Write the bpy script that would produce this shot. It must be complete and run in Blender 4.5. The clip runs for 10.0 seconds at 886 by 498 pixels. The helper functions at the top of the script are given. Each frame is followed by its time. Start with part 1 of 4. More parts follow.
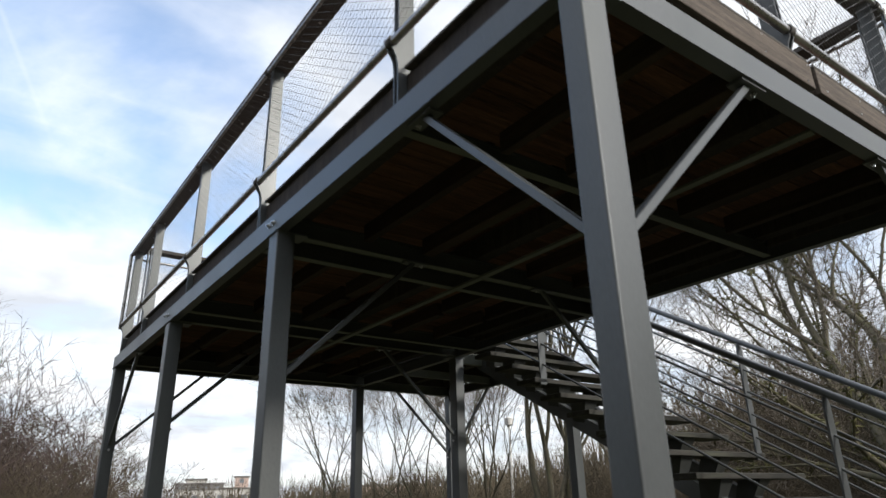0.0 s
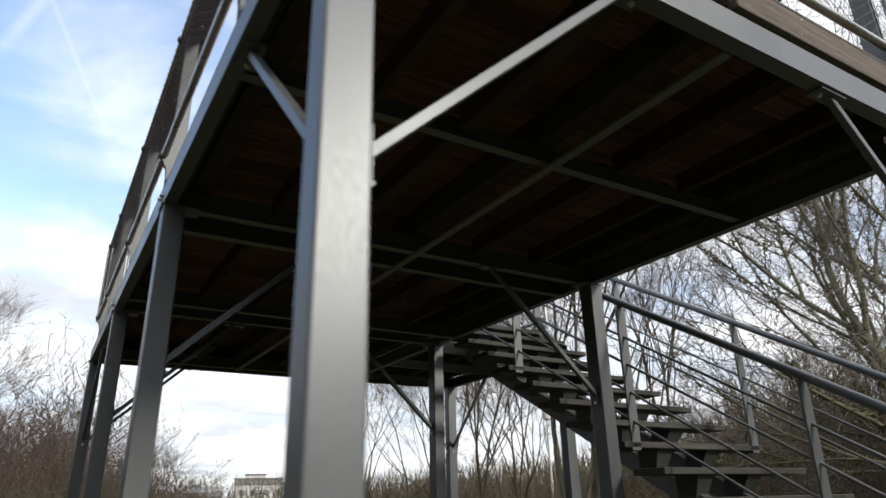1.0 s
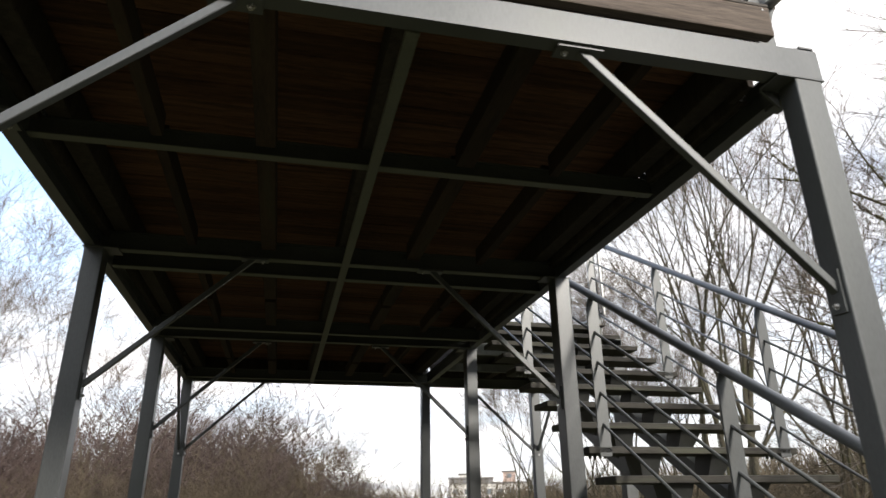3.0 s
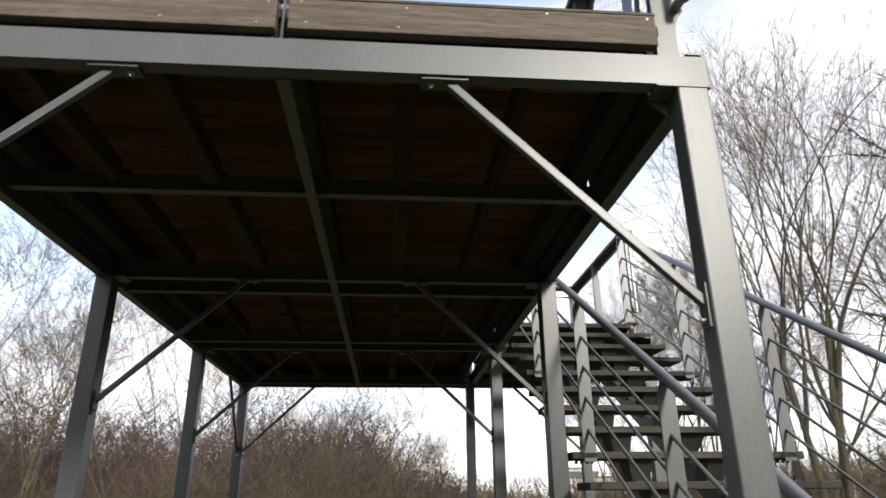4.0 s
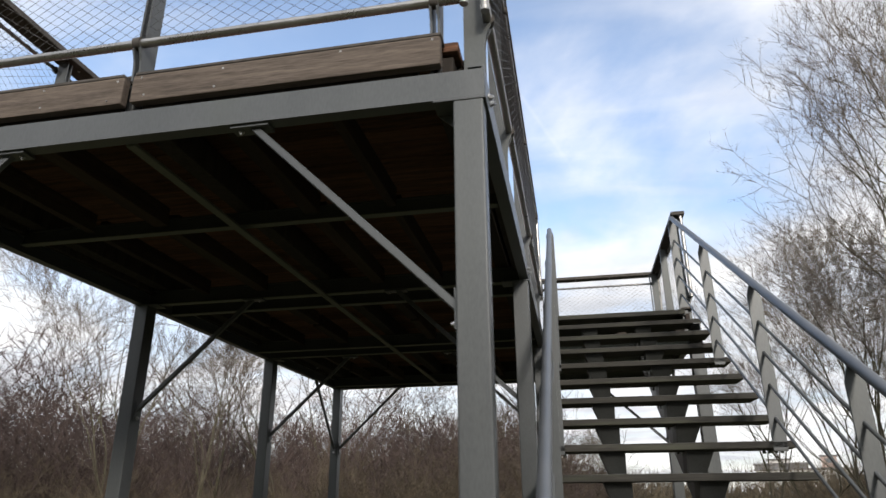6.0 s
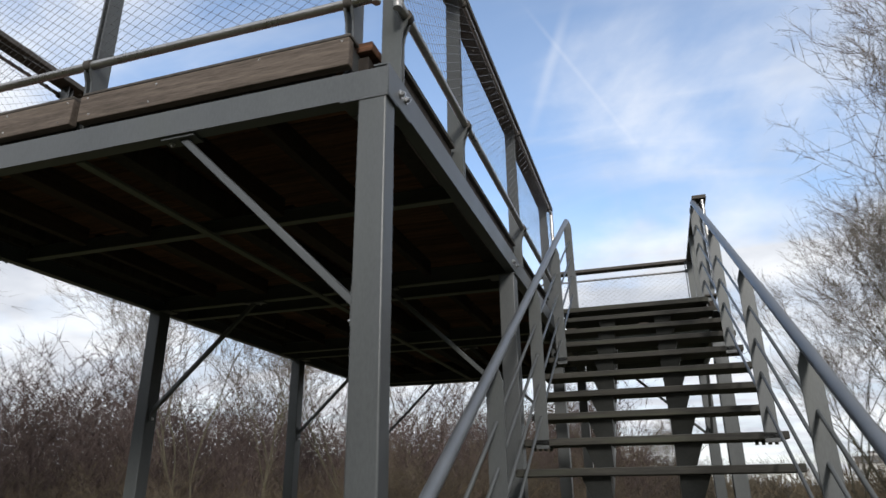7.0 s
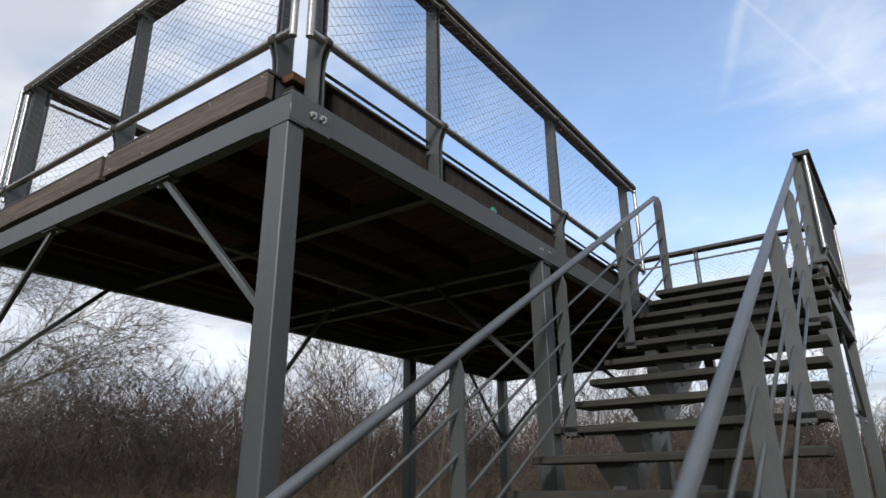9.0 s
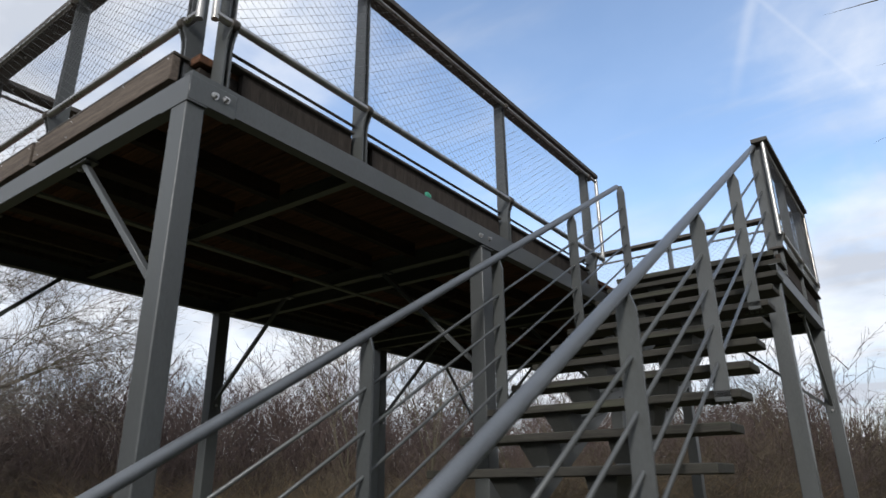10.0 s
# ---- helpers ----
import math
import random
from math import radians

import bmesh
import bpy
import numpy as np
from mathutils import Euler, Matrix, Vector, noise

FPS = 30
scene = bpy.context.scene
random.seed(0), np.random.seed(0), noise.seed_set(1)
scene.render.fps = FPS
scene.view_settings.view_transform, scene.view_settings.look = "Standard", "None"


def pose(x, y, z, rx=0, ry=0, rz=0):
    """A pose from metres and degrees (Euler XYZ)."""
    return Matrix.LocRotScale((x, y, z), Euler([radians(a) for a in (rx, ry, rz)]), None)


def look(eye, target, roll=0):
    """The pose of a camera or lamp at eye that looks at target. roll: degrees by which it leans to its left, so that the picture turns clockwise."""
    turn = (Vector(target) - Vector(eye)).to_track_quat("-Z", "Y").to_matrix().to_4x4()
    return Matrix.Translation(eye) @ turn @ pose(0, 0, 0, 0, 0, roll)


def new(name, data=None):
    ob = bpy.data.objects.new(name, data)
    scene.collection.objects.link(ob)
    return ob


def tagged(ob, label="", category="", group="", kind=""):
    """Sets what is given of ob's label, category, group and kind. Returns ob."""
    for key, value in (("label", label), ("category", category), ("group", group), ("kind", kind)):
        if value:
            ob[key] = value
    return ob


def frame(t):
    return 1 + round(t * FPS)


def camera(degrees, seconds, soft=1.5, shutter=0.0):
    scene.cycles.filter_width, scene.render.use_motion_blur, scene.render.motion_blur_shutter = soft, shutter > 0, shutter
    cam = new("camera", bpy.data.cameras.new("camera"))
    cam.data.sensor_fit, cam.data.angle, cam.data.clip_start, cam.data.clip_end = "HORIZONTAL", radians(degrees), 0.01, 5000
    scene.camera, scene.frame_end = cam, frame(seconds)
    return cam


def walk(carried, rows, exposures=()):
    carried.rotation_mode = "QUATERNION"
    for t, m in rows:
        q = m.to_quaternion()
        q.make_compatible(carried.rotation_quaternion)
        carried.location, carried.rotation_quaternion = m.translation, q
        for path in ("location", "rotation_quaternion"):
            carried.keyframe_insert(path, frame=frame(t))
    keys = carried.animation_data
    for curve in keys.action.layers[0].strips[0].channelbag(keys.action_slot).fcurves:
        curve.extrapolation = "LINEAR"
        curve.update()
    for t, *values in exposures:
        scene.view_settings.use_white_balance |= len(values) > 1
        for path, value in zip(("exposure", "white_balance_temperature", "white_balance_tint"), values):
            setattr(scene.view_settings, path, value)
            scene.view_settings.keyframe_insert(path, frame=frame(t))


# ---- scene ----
cam = camera(68.1, 10.0, shutter=0.4)
PATH = [
    (0, (-4.43, -1.024, 1.472), (-3.333, 0.483, 2.197), -1.5),
    (0.5, (-3.994, -1.032, 1.442), (-2.957, 0.518, 2.165), -1.4),
    (1, (-3.522, -1.093, 1.47), (-2.55, 0.501, 2.186), -1.3),
    (1.5, (-3.091, -1.18, 1.487), (-2.206, 0.465, 2.202), -1.0),
    (2, (-2.672, -1.376, 1.48), (-1.929, 0.336, 2.2), -0.8),
    (2.5, (-2.26, -1.545, 1.494), (-1.693, 0.232, 2.214), -0.6),
    (2.7, (-2.117, -1.608, 1.499), (-1.6, 0.184, 2.221), -0.7),
    (3.8, (-1.289, -1.933, 1.533), (-1.079, -0.078, 2.249), -0.5),
    (4, (-1.152, -1.982, 1.559), (-0.996, -0.119, 2.271), -0.5),
    (4.5, (-0.801, -2.078, 1.602), (-0.787, -0.206, 2.309), -0.9),
    (5, (-0.447, -2.114, 1.614), (-0.562, -0.244, 2.314), -0.8),
    (5.5, (-0.074, -2.169, 1.568), (-0.307, -0.312, 2.271), -0.7),
    (5.7, (0.067, -2.17, 1.553), (-0.218, -0.319, 2.256), -0.5),
    (6.8, (0.753, -2.081, 1.533), (0.241, -0.275, 2.223), -0.8),
    (7, (0.876, -2.027, 1.529), (0.313, -0.237, 2.221), -0.7),
    (7.5, (1.182, -1.953, 1.53), (0.479, -0.212, 2.221), -0.9),
    (8, (1.452, -1.868, 1.5), (0.607, -0.192, 2.191), -1.0),
    (8.5, (1.693, -1.756, 1.51), (0.723, -0.146, 2.193), -0.8),
    (9, (1.987, -1.646, 1.474), (0.906, -0.109, 2.158), -0.6),
    (9.5, (2.21, -1.473, 1.412), (1.097, 0.039, 2.103), -0.8),
    (10, (2.389, -1.352, 1.365), (1.284, 0.168, 2.047), -0.6),
]
EXPOSURES = [(0, 0.70, 6450, 9), (1.5, 0.86, 6500, 10), (2.5, 1.10, 6650, 11), (4.5, 1.10, 6700, 11), (5.5, 0.80, 6700, 11), (7.0, 0.39, 6350, 10), (10, 0.37, 6250, 10)]
SKY_STRENGTH, CLOUD_STRENGTH, SUN_POWER = 0.19, 0.83, 1.9
CLEAR_AZ, CLEAR_EL = radians(-17), radians(41)
CLOUD_SHIFT = (3.1, 1.7, 0.0)
TRAILS = (
    (-0.9022, -0.3112, 0.2987, 0.0120, -0.0629, 0.8018, 0.5943, 0.9860, 0.26),
    (0.8600, -0.2506, 0.4445, 0.0050, -0.0629, 0.8018, 0.5943, 0.9740, 0.12),
)
walk(cam, [(t, look(eye, aim, roll)) for t, eye, aim, roll in PATH], EXPOSURES)

# ---- sky and sun ----
SUN_AZ, SUN_EL = radians(158), radians(25)      # bearing from +Y, clockwise; height
sun_way = Vector((math.sin(SUN_AZ) * math.cos(SUN_EL), math.cos(SUN_AZ) * math.cos(SUN_EL), math.sin(SUN_EL)))
world = bpy.data.worlds.new("sky")
scene.world = world
world.use_nodes = True
wn, wl = world.node_tree.nodes, world.node_tree.links
wn.clear()


def wnode(kind, operation="", interpolation_type=""):
    n = wn.new(kind)
    if operation:
        n.operation = operation
    if interpolation_type:
        n.interpolation_type = interpolation_type
    return n


def wmath(op, a, b=None, c=None):
    n = wnode("ShaderNodeMath", operation=op)
    for i, v in enumerate((a, b, c)):
        if v is None:
            continue
        if isinstance(v, (int, float)):
            n.inputs[i].default_value = v
        else:
            wl.new(v, n.inputs[i])
    return n.outputs[0]


sky = wnode("ShaderNodeTexSky")
sky.sky_type, sky.sun_disc = "NISHITA", False
sky.sun_elevation, sky.sun_rotation = SUN_EL, SUN_AZ
sky.air_density, sky.ozone_density, sky.dust_density = 1.0, 1.8, 0.4
coords = wnode("ShaderNodeTexCoord")
sep = wnode("ShaderNodeSeparateXYZ")
wl.new(coords.outputs["Generated"], sep.inputs[0])
dx, dy, dz = sep.outputs
lift = wmath("ADD", wmath("MAXIMUM", dz, 0.0), 0.22)
flat = wnode("ShaderNodeCombineXYZ")
wl.new(wmath("DIVIDE", dx, lift), flat.inputs[0])
wl.new(wmath("DIVIDE", dy, lift), flat.inputs[1])
big = wnode("ShaderNodeTexNoise")
big.inputs["Scale"].default_value, big.inputs["Detail"].default_value, big.inputs["Roughness"].default_value = 1.15, 7, 0.55
big.inputs["Distortion"].default_value = 0.25
shift = wnode("ShaderNodeMapping")
shift.inputs["Location"].default_value = CLOUD_SHIFT
wl.new(flat.outputs[0], shift.inputs[0])
wl.new(shift.outputs[0], big.inputs["Vector"])
cover = wnode("ShaderNodeMapRange", interpolation_type="SMOOTHSTEP")
# the sky opens towards one quarter and is closed elsewhere
open_way = Vector((math.sin(CLEAR_AZ) * math.cos(CLEAR_EL), math.cos(CLEAR_AZ) * math.cos(CLEAR_EL), math.sin(CLEAR_EL)))
facing = wmath("ADD", wmath("ADD", wmath("MULTIPLY", dx, open_way.x), wmath("MULTIPLY", dy, open_way.y)), wmath("MULTIPLY", dz, open_way.z))
opening = wnode("ShaderNodeMapRange", interpolation_type="SMOOTHSTEP")
wl.new(facing, opening.inputs[0])
opening.inputs[1].default_value, opening.inputs[2].default_value = 0.76, 0.98
opening.inputs[3].default_value, opening.inputs[4].default_value = 0.20, -0.12
wl.new(wmath("ADD", big.outputs["Fac"], opening.outputs[0]), cover.inputs[0])
cover.inputs[1].default_value, cover.inputs[2].default_value = 0.40, 0.68
low = wnode("ShaderNodeMapRange", interpolation_type="SMOOTHSTEP")      # cloud closes towards the horizon
wl.new(dz, low.inputs[0])
low.inputs[1].default_value, low.inputs[2].default_value = 0.50, 0.12
cloud_fac = wmath("MAXIMUM", wmath("ADD", wmath("MULTIPLY", cover.outputs[0], 0.80), 0.16), wmath("MULTIPLY", low.outputs[0], 0.9))
# thin streaks of high cloud
streak_map = wnode("ShaderNodeMapping")
streak_map.inputs["Rotation"].default_value = (0, 0, radians(35))
streak_map.inputs["Scale"].default_value = (1.0, 3.2, 1.0)
wl.new(flat.outputs[0], streak_map.inputs[0])
streak = wnode("ShaderNodeTexNoise")
streak.inputs["Scale"].default_value, streak.inputs["Detail"].default_value, streak.inputs["Distortion"].default_value = 1.3, 6, 0.5
wl.new(streak_map.outputs[0], streak.inputs["Vector"])
wisp = wnode("ShaderNodeMapRange", interpolation_type="SMOOTHSTEP")
wl.new(streak.outputs["Fac"], wisp.inputs[0])
wisp.inputs[1].default_value, wisp.inputs[2].default_value, wisp.inputs[3].default_value, wisp.inputs[4].default_value = 0.44, 0.72, -0.05, 0.27
cloud_fac = wmath("MINIMUM", wmath("MAXIMUM", wmath("ADD", cloud_fac, wisp.outputs[0]), 0.06), 1.0)
# two vapour trails
for nx, ny, nz, wide, ax, ay, az, reach, dense in TRAILS:
    d = wmath("ABSOLUTE", wmath("ADD", wmath("ADD", wmath("MULTIPLY", dx, nx), wmath("MULTIPLY", dy, ny)), wmath("MULTIPLY", dz, nz)))
    along = wmath("ADD", wmath("ADD", wmath("MULTIPLY", dx, ax), wmath("MULTIPLY", dy, ay)), wmath("MULTIPLY", dz, az))
    band = wnode("ShaderNodeMapRange", interpolation_type="SMOOTHSTEP")
    wl.new(d, band.inputs[0])
    band.inputs[1].default_value, band.inputs[2].default_value = wide, 0.0
    end = wnode("ShaderNodeMapRange", interpolation_type="SMOOTHSTEP")
    wl.new(along, end.inputs[0])
    end.inputs[1].default_value, end.inputs[2].default_value = reach, reach + 0.02
    top = wnode("ShaderNodeMapRange", interpolation_type="SMOOTHSTEP")     # the trails fade out above where they cross
    wl.new(dz, top.inputs[0])
    top.inputs[1].default_value, top.inputs[2].default_value = 0.66, 0.60
    trail = wmath("MULTIPLY", wmath("MULTIPLY", wmath("MULTIPLY", band.outputs[0], end.outputs[0]), top.outputs[0]), dense)
    cloud_fac = wmath("ADD", cloud_fac, wmath("MULTIPLY", trail, wmath("SUBTRACT", 1.0, cloud_fac)))
fine = wnode("ShaderNodeTexNoise")
fine.inputs["Scale"].default_value, fine.inputs["Detail"].default_value = 2.3, 6
wl.new(shift.outputs[0], fine.inputs["Vector"])
tone = wnode("ShaderNodeValToRGB")
tone.color_ramp.elements[0].position, tone.color_ramp.elements[0].color = 0.39, (0.60, 0.63, 0.69, 1)
tone.color_ramp.elements[1].position, tone.color_ramp.elements[1].color = 0.60, (0.93, 0.94, 0.96, 1)
wl.new(fine.outputs["Fac"], tone.inputs[0])
blue = wnode("ShaderNodeBackground")
blue.inputs[1].default_value = SKY_STRENGTH
wl.new(sky.outputs[0], blue.inputs[0])
white = wnode("ShaderNodeBackground")
white.inputs[1].default_value = CLOUD_STRENGTH
wl.new(tone.outputs[0], white.inputs[0])
blend = wnode("ShaderNodeMixShader")
wl.new(cloud_fac, blend.inputs[0])
wl.new(blue.outputs[0], blend.inputs[1])
wl.new(white.outputs[0], blend.inputs[2])
wl.new(blend.outputs[0], wnode("ShaderNodeOutputWorld").inputs[0])

sun = new("sun", bpy.data.lights.new("sun", "SUN"))
sun.data.energy, sun.data.angle, sun.data.color = SUN_POWER, radians(10), (1.0, 0.94, 0.86)
sun.matrix_world = look(sun_way * 30, (0, 0, 0))


# ---- materials ----
def material(name, dark, light, rough=0.6, metal=0.0, scale=6.0, stretch=(1, 1, 1), bump=0.15, fine_scale=90.0, per_piece=0.0, stains=0.0, stain_color=(0.05, 0.045, 0.035), rough_vary=0.1, spec=0.5):
    m = bpy.data.materials.new(name)
    m.use_nodes = True
    n, l = m.node_tree.nodes, m.node_tree.links
    b = n["Principled BSDF"]
    tc = n.new("ShaderNodeTexCoord")
    mp = n.new("ShaderNodeMapping")
    mp.inputs["Scale"].default_value = stretch
    l.new(tc.outputs["Object"], mp.inputs[0])
    info = n.new("ShaderNodeObjectInfo")
    add = n.new("ShaderNodeVectorMath")
    add.operation = "MULTIPLY_ADD"
    l.new(info.outputs["Random"], add.inputs[0])
    add.inputs[1].default_value = (17.3, 9.1, 23.7)
    l.new(mp.outputs[0], add.inputs[2])
    wide = n.new("ShaderNodeTexNoise")
    wide.inputs["Scale"].default_value, wide.inputs["Detail"].default_value = scale, 6
    small = n.new("ShaderNodeTexNoise")
    small.inputs["Scale"].default_value, small.inputs["Detail"].default_value = fine_scale, 4
    l.new(add.outputs[0], wide.inputs["Vector"])
    l.new(add.outputs[0], small.inputs["Vector"])
    blend_n = n.new("ShaderNodeMath")
    blend_n.operation = "MULTIPLY_ADD"
    l.new(small.outputs["Fac"], blend_n.inputs[0])
    blend_n.inputs[1].default_value = 0.45
    half = n.new("ShaderNodeMath")
    half.operation = "MULTIPLY"
    l.new(wide.outputs["Fac"], half.inputs[0])
    half.inputs[1].default_value = 0.55
    l.new(half.outputs[0], blend_n.inputs[2])
    ramp = n.new("ShaderNodeValToRGB")
    ramp.color_ramp.elements[0].position, ramp.color_ramp.elements[0].color = 0.36, (*dark, 1)
    ramp.color_ramp.elements[1].position, ramp.color_ramp.elements[1].color = 0.64, (*light, 1)
    l.new(blend_n.outputs[0], ramp.inputs[0])
    colour = ramp.outputs[0]
    if stains:
        st = n.new("ShaderNodeTexNoise")
        st.inputs["Scale"].default_value, st.inputs["Detail"].default_value = 2.2, 8
        l.new(add.outputs[0], st.inputs["Vector"])
        edge = n.new("ShaderNodeMapRange")
        l.new(st.outputs["Fac"], edge.inputs[0])
        edge.inputs[1].default_value, edge.inputs[2].default_value, edge.inputs[4].default_value = 0.52, 0.72, stains
        mix = n.new("ShaderNodeMix")
        mix.data_type = "RGBA"
        l.new(edge.outputs[0], mix.inputs[0])
        l.new(colour, mix.inputs[6])
        mix.inputs[7].default_value = (*stain_color, 1)
        colour = mix.outputs[2]
    if per_piece:
        hsv = n.new("ShaderNodeHueSaturation")
        vary = n.new("ShaderNodeMapRange")
        l.new(info.outputs["Random"], vary.inputs[0])
        vary.inputs[3].default_value, vary.inputs[4].default_value = 1 - per_piece, 1 + per_piece
        l.new(vary.outputs[0], hsv.inputs["Value"])
        l.new(colour, hsv.inputs["Color"])
        colour = hsv.outputs[0]
    l.new(colour, b.inputs["Base Color"])
    rr = n.new("ShaderNodeMapRange")
    l.new(blend_n.outputs[0], rr.inputs[0])
    rr.inputs[1].default_value, rr.inputs[2].default_value = 0.3, 0.7
    rr.inputs[3].default_value, rr.inputs[4].default_value = max(0.05, rough - rough_vary), min(1, rough + rough_vary)
    l.new(rr.outputs[0], b.inputs["Roughness"])
    b.inputs["Metallic"].default_value = metal
    b.inputs["Specular IOR Level"].default_value = spec
    if bump:
        bp = n.new("ShaderNodeBump")
        bp.inputs["Strength"].default_value, bp.inputs["Distance"].default_value = bump, 0.003
        l.new(blend_n.outputs[0], bp.inputs["Height"])
        l.new(bp.outputs[0], b.inputs["Normal"])
    return m


STEEL = material("painted_steel", (0.082, 0.088, 0.09), (0.11, 0.117, 0.12), rough=0.40, metal=0.28, scale=3.0, stretch=(1, 1, 0.25), bump=0.04, fine_scale=160, stains=0.35, stain_color=(0.105, 0.115, 0.10), rough_vary=0.08)
# stained steel in a lighter tone: light bounced off the ground, put into colour
UNDER = material("lit_grimy_steel", (0.10, 0.108, 0.09), (0.15, 0.157, 0.13), rough=0.55, metal=0.2, scale=4.0, bump=0.08, stains=0.4, stain_color=(0.09, 0.11, 0.07))
HANDRAIL = material("handrail_paint", (0.118, 0.129, 0.142), (0.158, 0.170, 0.184), rough=0.42, metal=0.3, scale=5.0, bump=0.06, fine_scale=220, stains=0.3, stain_color=(0.11, 0.118, 0.125))
# darker copy of the frame's steel, with the shade under the deck painted in
SIDE_STEEL = material("shaded_inner_steel", (0.035, 0.037, 0.034), (0.06, 0.063, 0.056), rough=0.6, metal=0.2, scale=4.0, bump=0.08, stains=0.4, stain_color=(0.045, 0.05, 0.035))
# steel paint darkened for the shade beneath the treads
BRACKET = material("shaded_bracket_paint", (0.036, 0.038, 0.037), (0.062, 0.065, 0.062), rough=0.5, metal=0.2, scale=4.0, bump=0.06, stains=0.4, stain_color=(0.06, 0.06, 0.05))
STAINLESS = material("stainless_tube", (0.34, 0.33, 0.31), (0.48, 0.47, 0.45), rough=0.32, metal=0.9, scale=7.0, bump=0.05, stains=0.6, stain_color=(0.13, 0.115, 0.095))
CABLE = material("steel_cable", (0.12, 0.12, 0.12), (0.20, 0.20, 0.20), rough=0.45, metal=0.7, bump=0.0)
BOLT = material("zinc_bolt", (0.42, 0.42, 0.42), (0.6, 0.6, 0.6), rough=0.3, metal=0.9, bump=0.05)
FASCIA = material("weathered_board", (0.066, 0.053, 0.044), (0.172, 0.140, 0.116), rough=0.8, scale=5.0, stretch=(0.7, 9, 9), bump=0.5, fine_scale=26, per_piece=0.10, stains=0.5, stain_color=(0.10, 0.08, 0.062), spec=0.25)
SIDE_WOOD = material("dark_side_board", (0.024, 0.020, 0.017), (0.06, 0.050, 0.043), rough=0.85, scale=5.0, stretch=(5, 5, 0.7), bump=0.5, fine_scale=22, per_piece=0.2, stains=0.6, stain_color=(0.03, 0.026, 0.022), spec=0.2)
DECK = material("deck_board", (0.048, 0.026, 0.017), (0.17, 0.084, 0.050), rough=0.8, scale=4.0, stretch=(0.6, 8, 8), bump=0.5, fine_scale=24, per_piece=0.35, stains=0.6, stain_color=(0.06, 0.035, 0.025), spec=0.2)
# browner wood dimmed below the boards' tone: under-deck shade held in the colour
JOIST = material("shaded_stained_joist", (0.020, 0.014, 0.011), (0.050, 0.033, 0.024), rough=0.85, scale=4.0, stretch=(6, 0.7, 6), bump=0.4, fine_scale=24, per_piece=0.3, stains=0.5, stain_color=(0.05, 0.045, 0.03), spec=0.2)
CAP = material("dark_cap_board", (0.05, 0.045, 0.04), (0.11, 0.10, 0.09), rough=0.75, scale=5.0, stretch=(4, 4, 8), bump=0.4, fine_scale=30, stains=0.4, spec=0.3)
TREAD = material("weathered_tread", (0.024, 0.023, 0.020), (0.058, 0.055, 0.047), rough=0.75, scale=5.0, stretch=(0.6, 8, 8), bump=0.4, fine_scale=26, per_piece=0.15, stains=0.6, stain_color=(0.07, 0.075, 0.05), spec=0.3)
GREEN = material("green_plastic", (0.06, 0.32, 0.22), (0.10, 0.42, 0.30), rough=0.5, bump=0.05)
BARK = material("mossy_bark", (0.064, 0.058, 0.042), (0.145, 0.130, 0.092), rough=0.9, scale=3.0, stretch=(3, 3, 0.6), bump=0.8, fine_scale=18, stains=0.6, stain_color=(0.10, 0.108, 0.042), spec=0.2)
MOSS = material("moss_tufts", (0.055, 0.055, 0.020), (0.12, 0.115, 0.045), rough=0.95, scale=2.0, bump=0.0, fine_scale=12, spec=0.1)
TWIG = material("bare_twigs", (0.103, 0.088, 0.073), (0.207, 0.175, 0.143), rough=0.85, scale=0.6, bump=0.0, fine_scale=6, per_piece=0.15, spec=0.2)
BRUSH = material("brown_brush", (0.051, 0.042, 0.029), (0.140, 0.115, 0.079), rough=0.9, scale=0.09, bump=0.0, fine_scale=0.6, spec=0.15)
RED_TWIG = material("reddish_twigs", (0.045, 0.034, 0.031), (0.120, 0.090, 0.082), rough=0.9, scale=0.09, bump=0.0, fine_scale=0.6, spec=0.15)
REED = material("dry_grass", (0.095, 0.068, 0.042), (0.21, 0.155, 0.092), rough=0.9, scale=0.2, bump=0.0, fine_scale=1.5, spec=0.15)
GRASS = material("meadow", (0.035, 0.045, 0.018), (0.085, 0.075, 0.04), rough=0.95, scale=0.3, bump=0.6, fine_scale=9, stains=0.5, stain_color=(0.12, 0.09, 0.05), spec=0.15)
RENDER_WALL = material("pale_plaster", (0.62, 0.60, 0.57), (0.74, 0.72, 0.68), rough=0.85, scale=0.2, bump=0.05, fine_scale=3)
RED_WALL = material("pinkish_plaster", (0.52, 0.39, 0.34), (0.61, 0.47, 0.41), rough=0.85, scale=0.2, bump=0.05, fine_scale=3)
# panes paled in colour to stand for distance haze
PANE = material("hazed_window_glass", (0.16, 0.18, 0.20), (0.24, 0.26, 0.28), rough=0.12, scale=1.0, bump=0.0)
ROOF = material("grey_roofing", (0.16, 0.15, 0.15), (0.25, 0.24, 0.23), rough=0.9, scale=0.5, bump=0.1, fine_scale=4)


# ---- building helpers ----
def mesh_of(bm, mat, name, smooth=False):
    me = bpy.data.meshes.new(name)
    bmesh.ops.recalc_face_normals(bm, faces=bm.faces)
    bm.to_mesh(me)
    bm.free()
    me.materials.append(mat)
    if smooth:
        flags = [p.use_smooth for p in me.polygons]
        me.set_sharp_from_angle(angle=radians(38))
        me.polygons.foreach_set("use_smooth", flags)
    return me


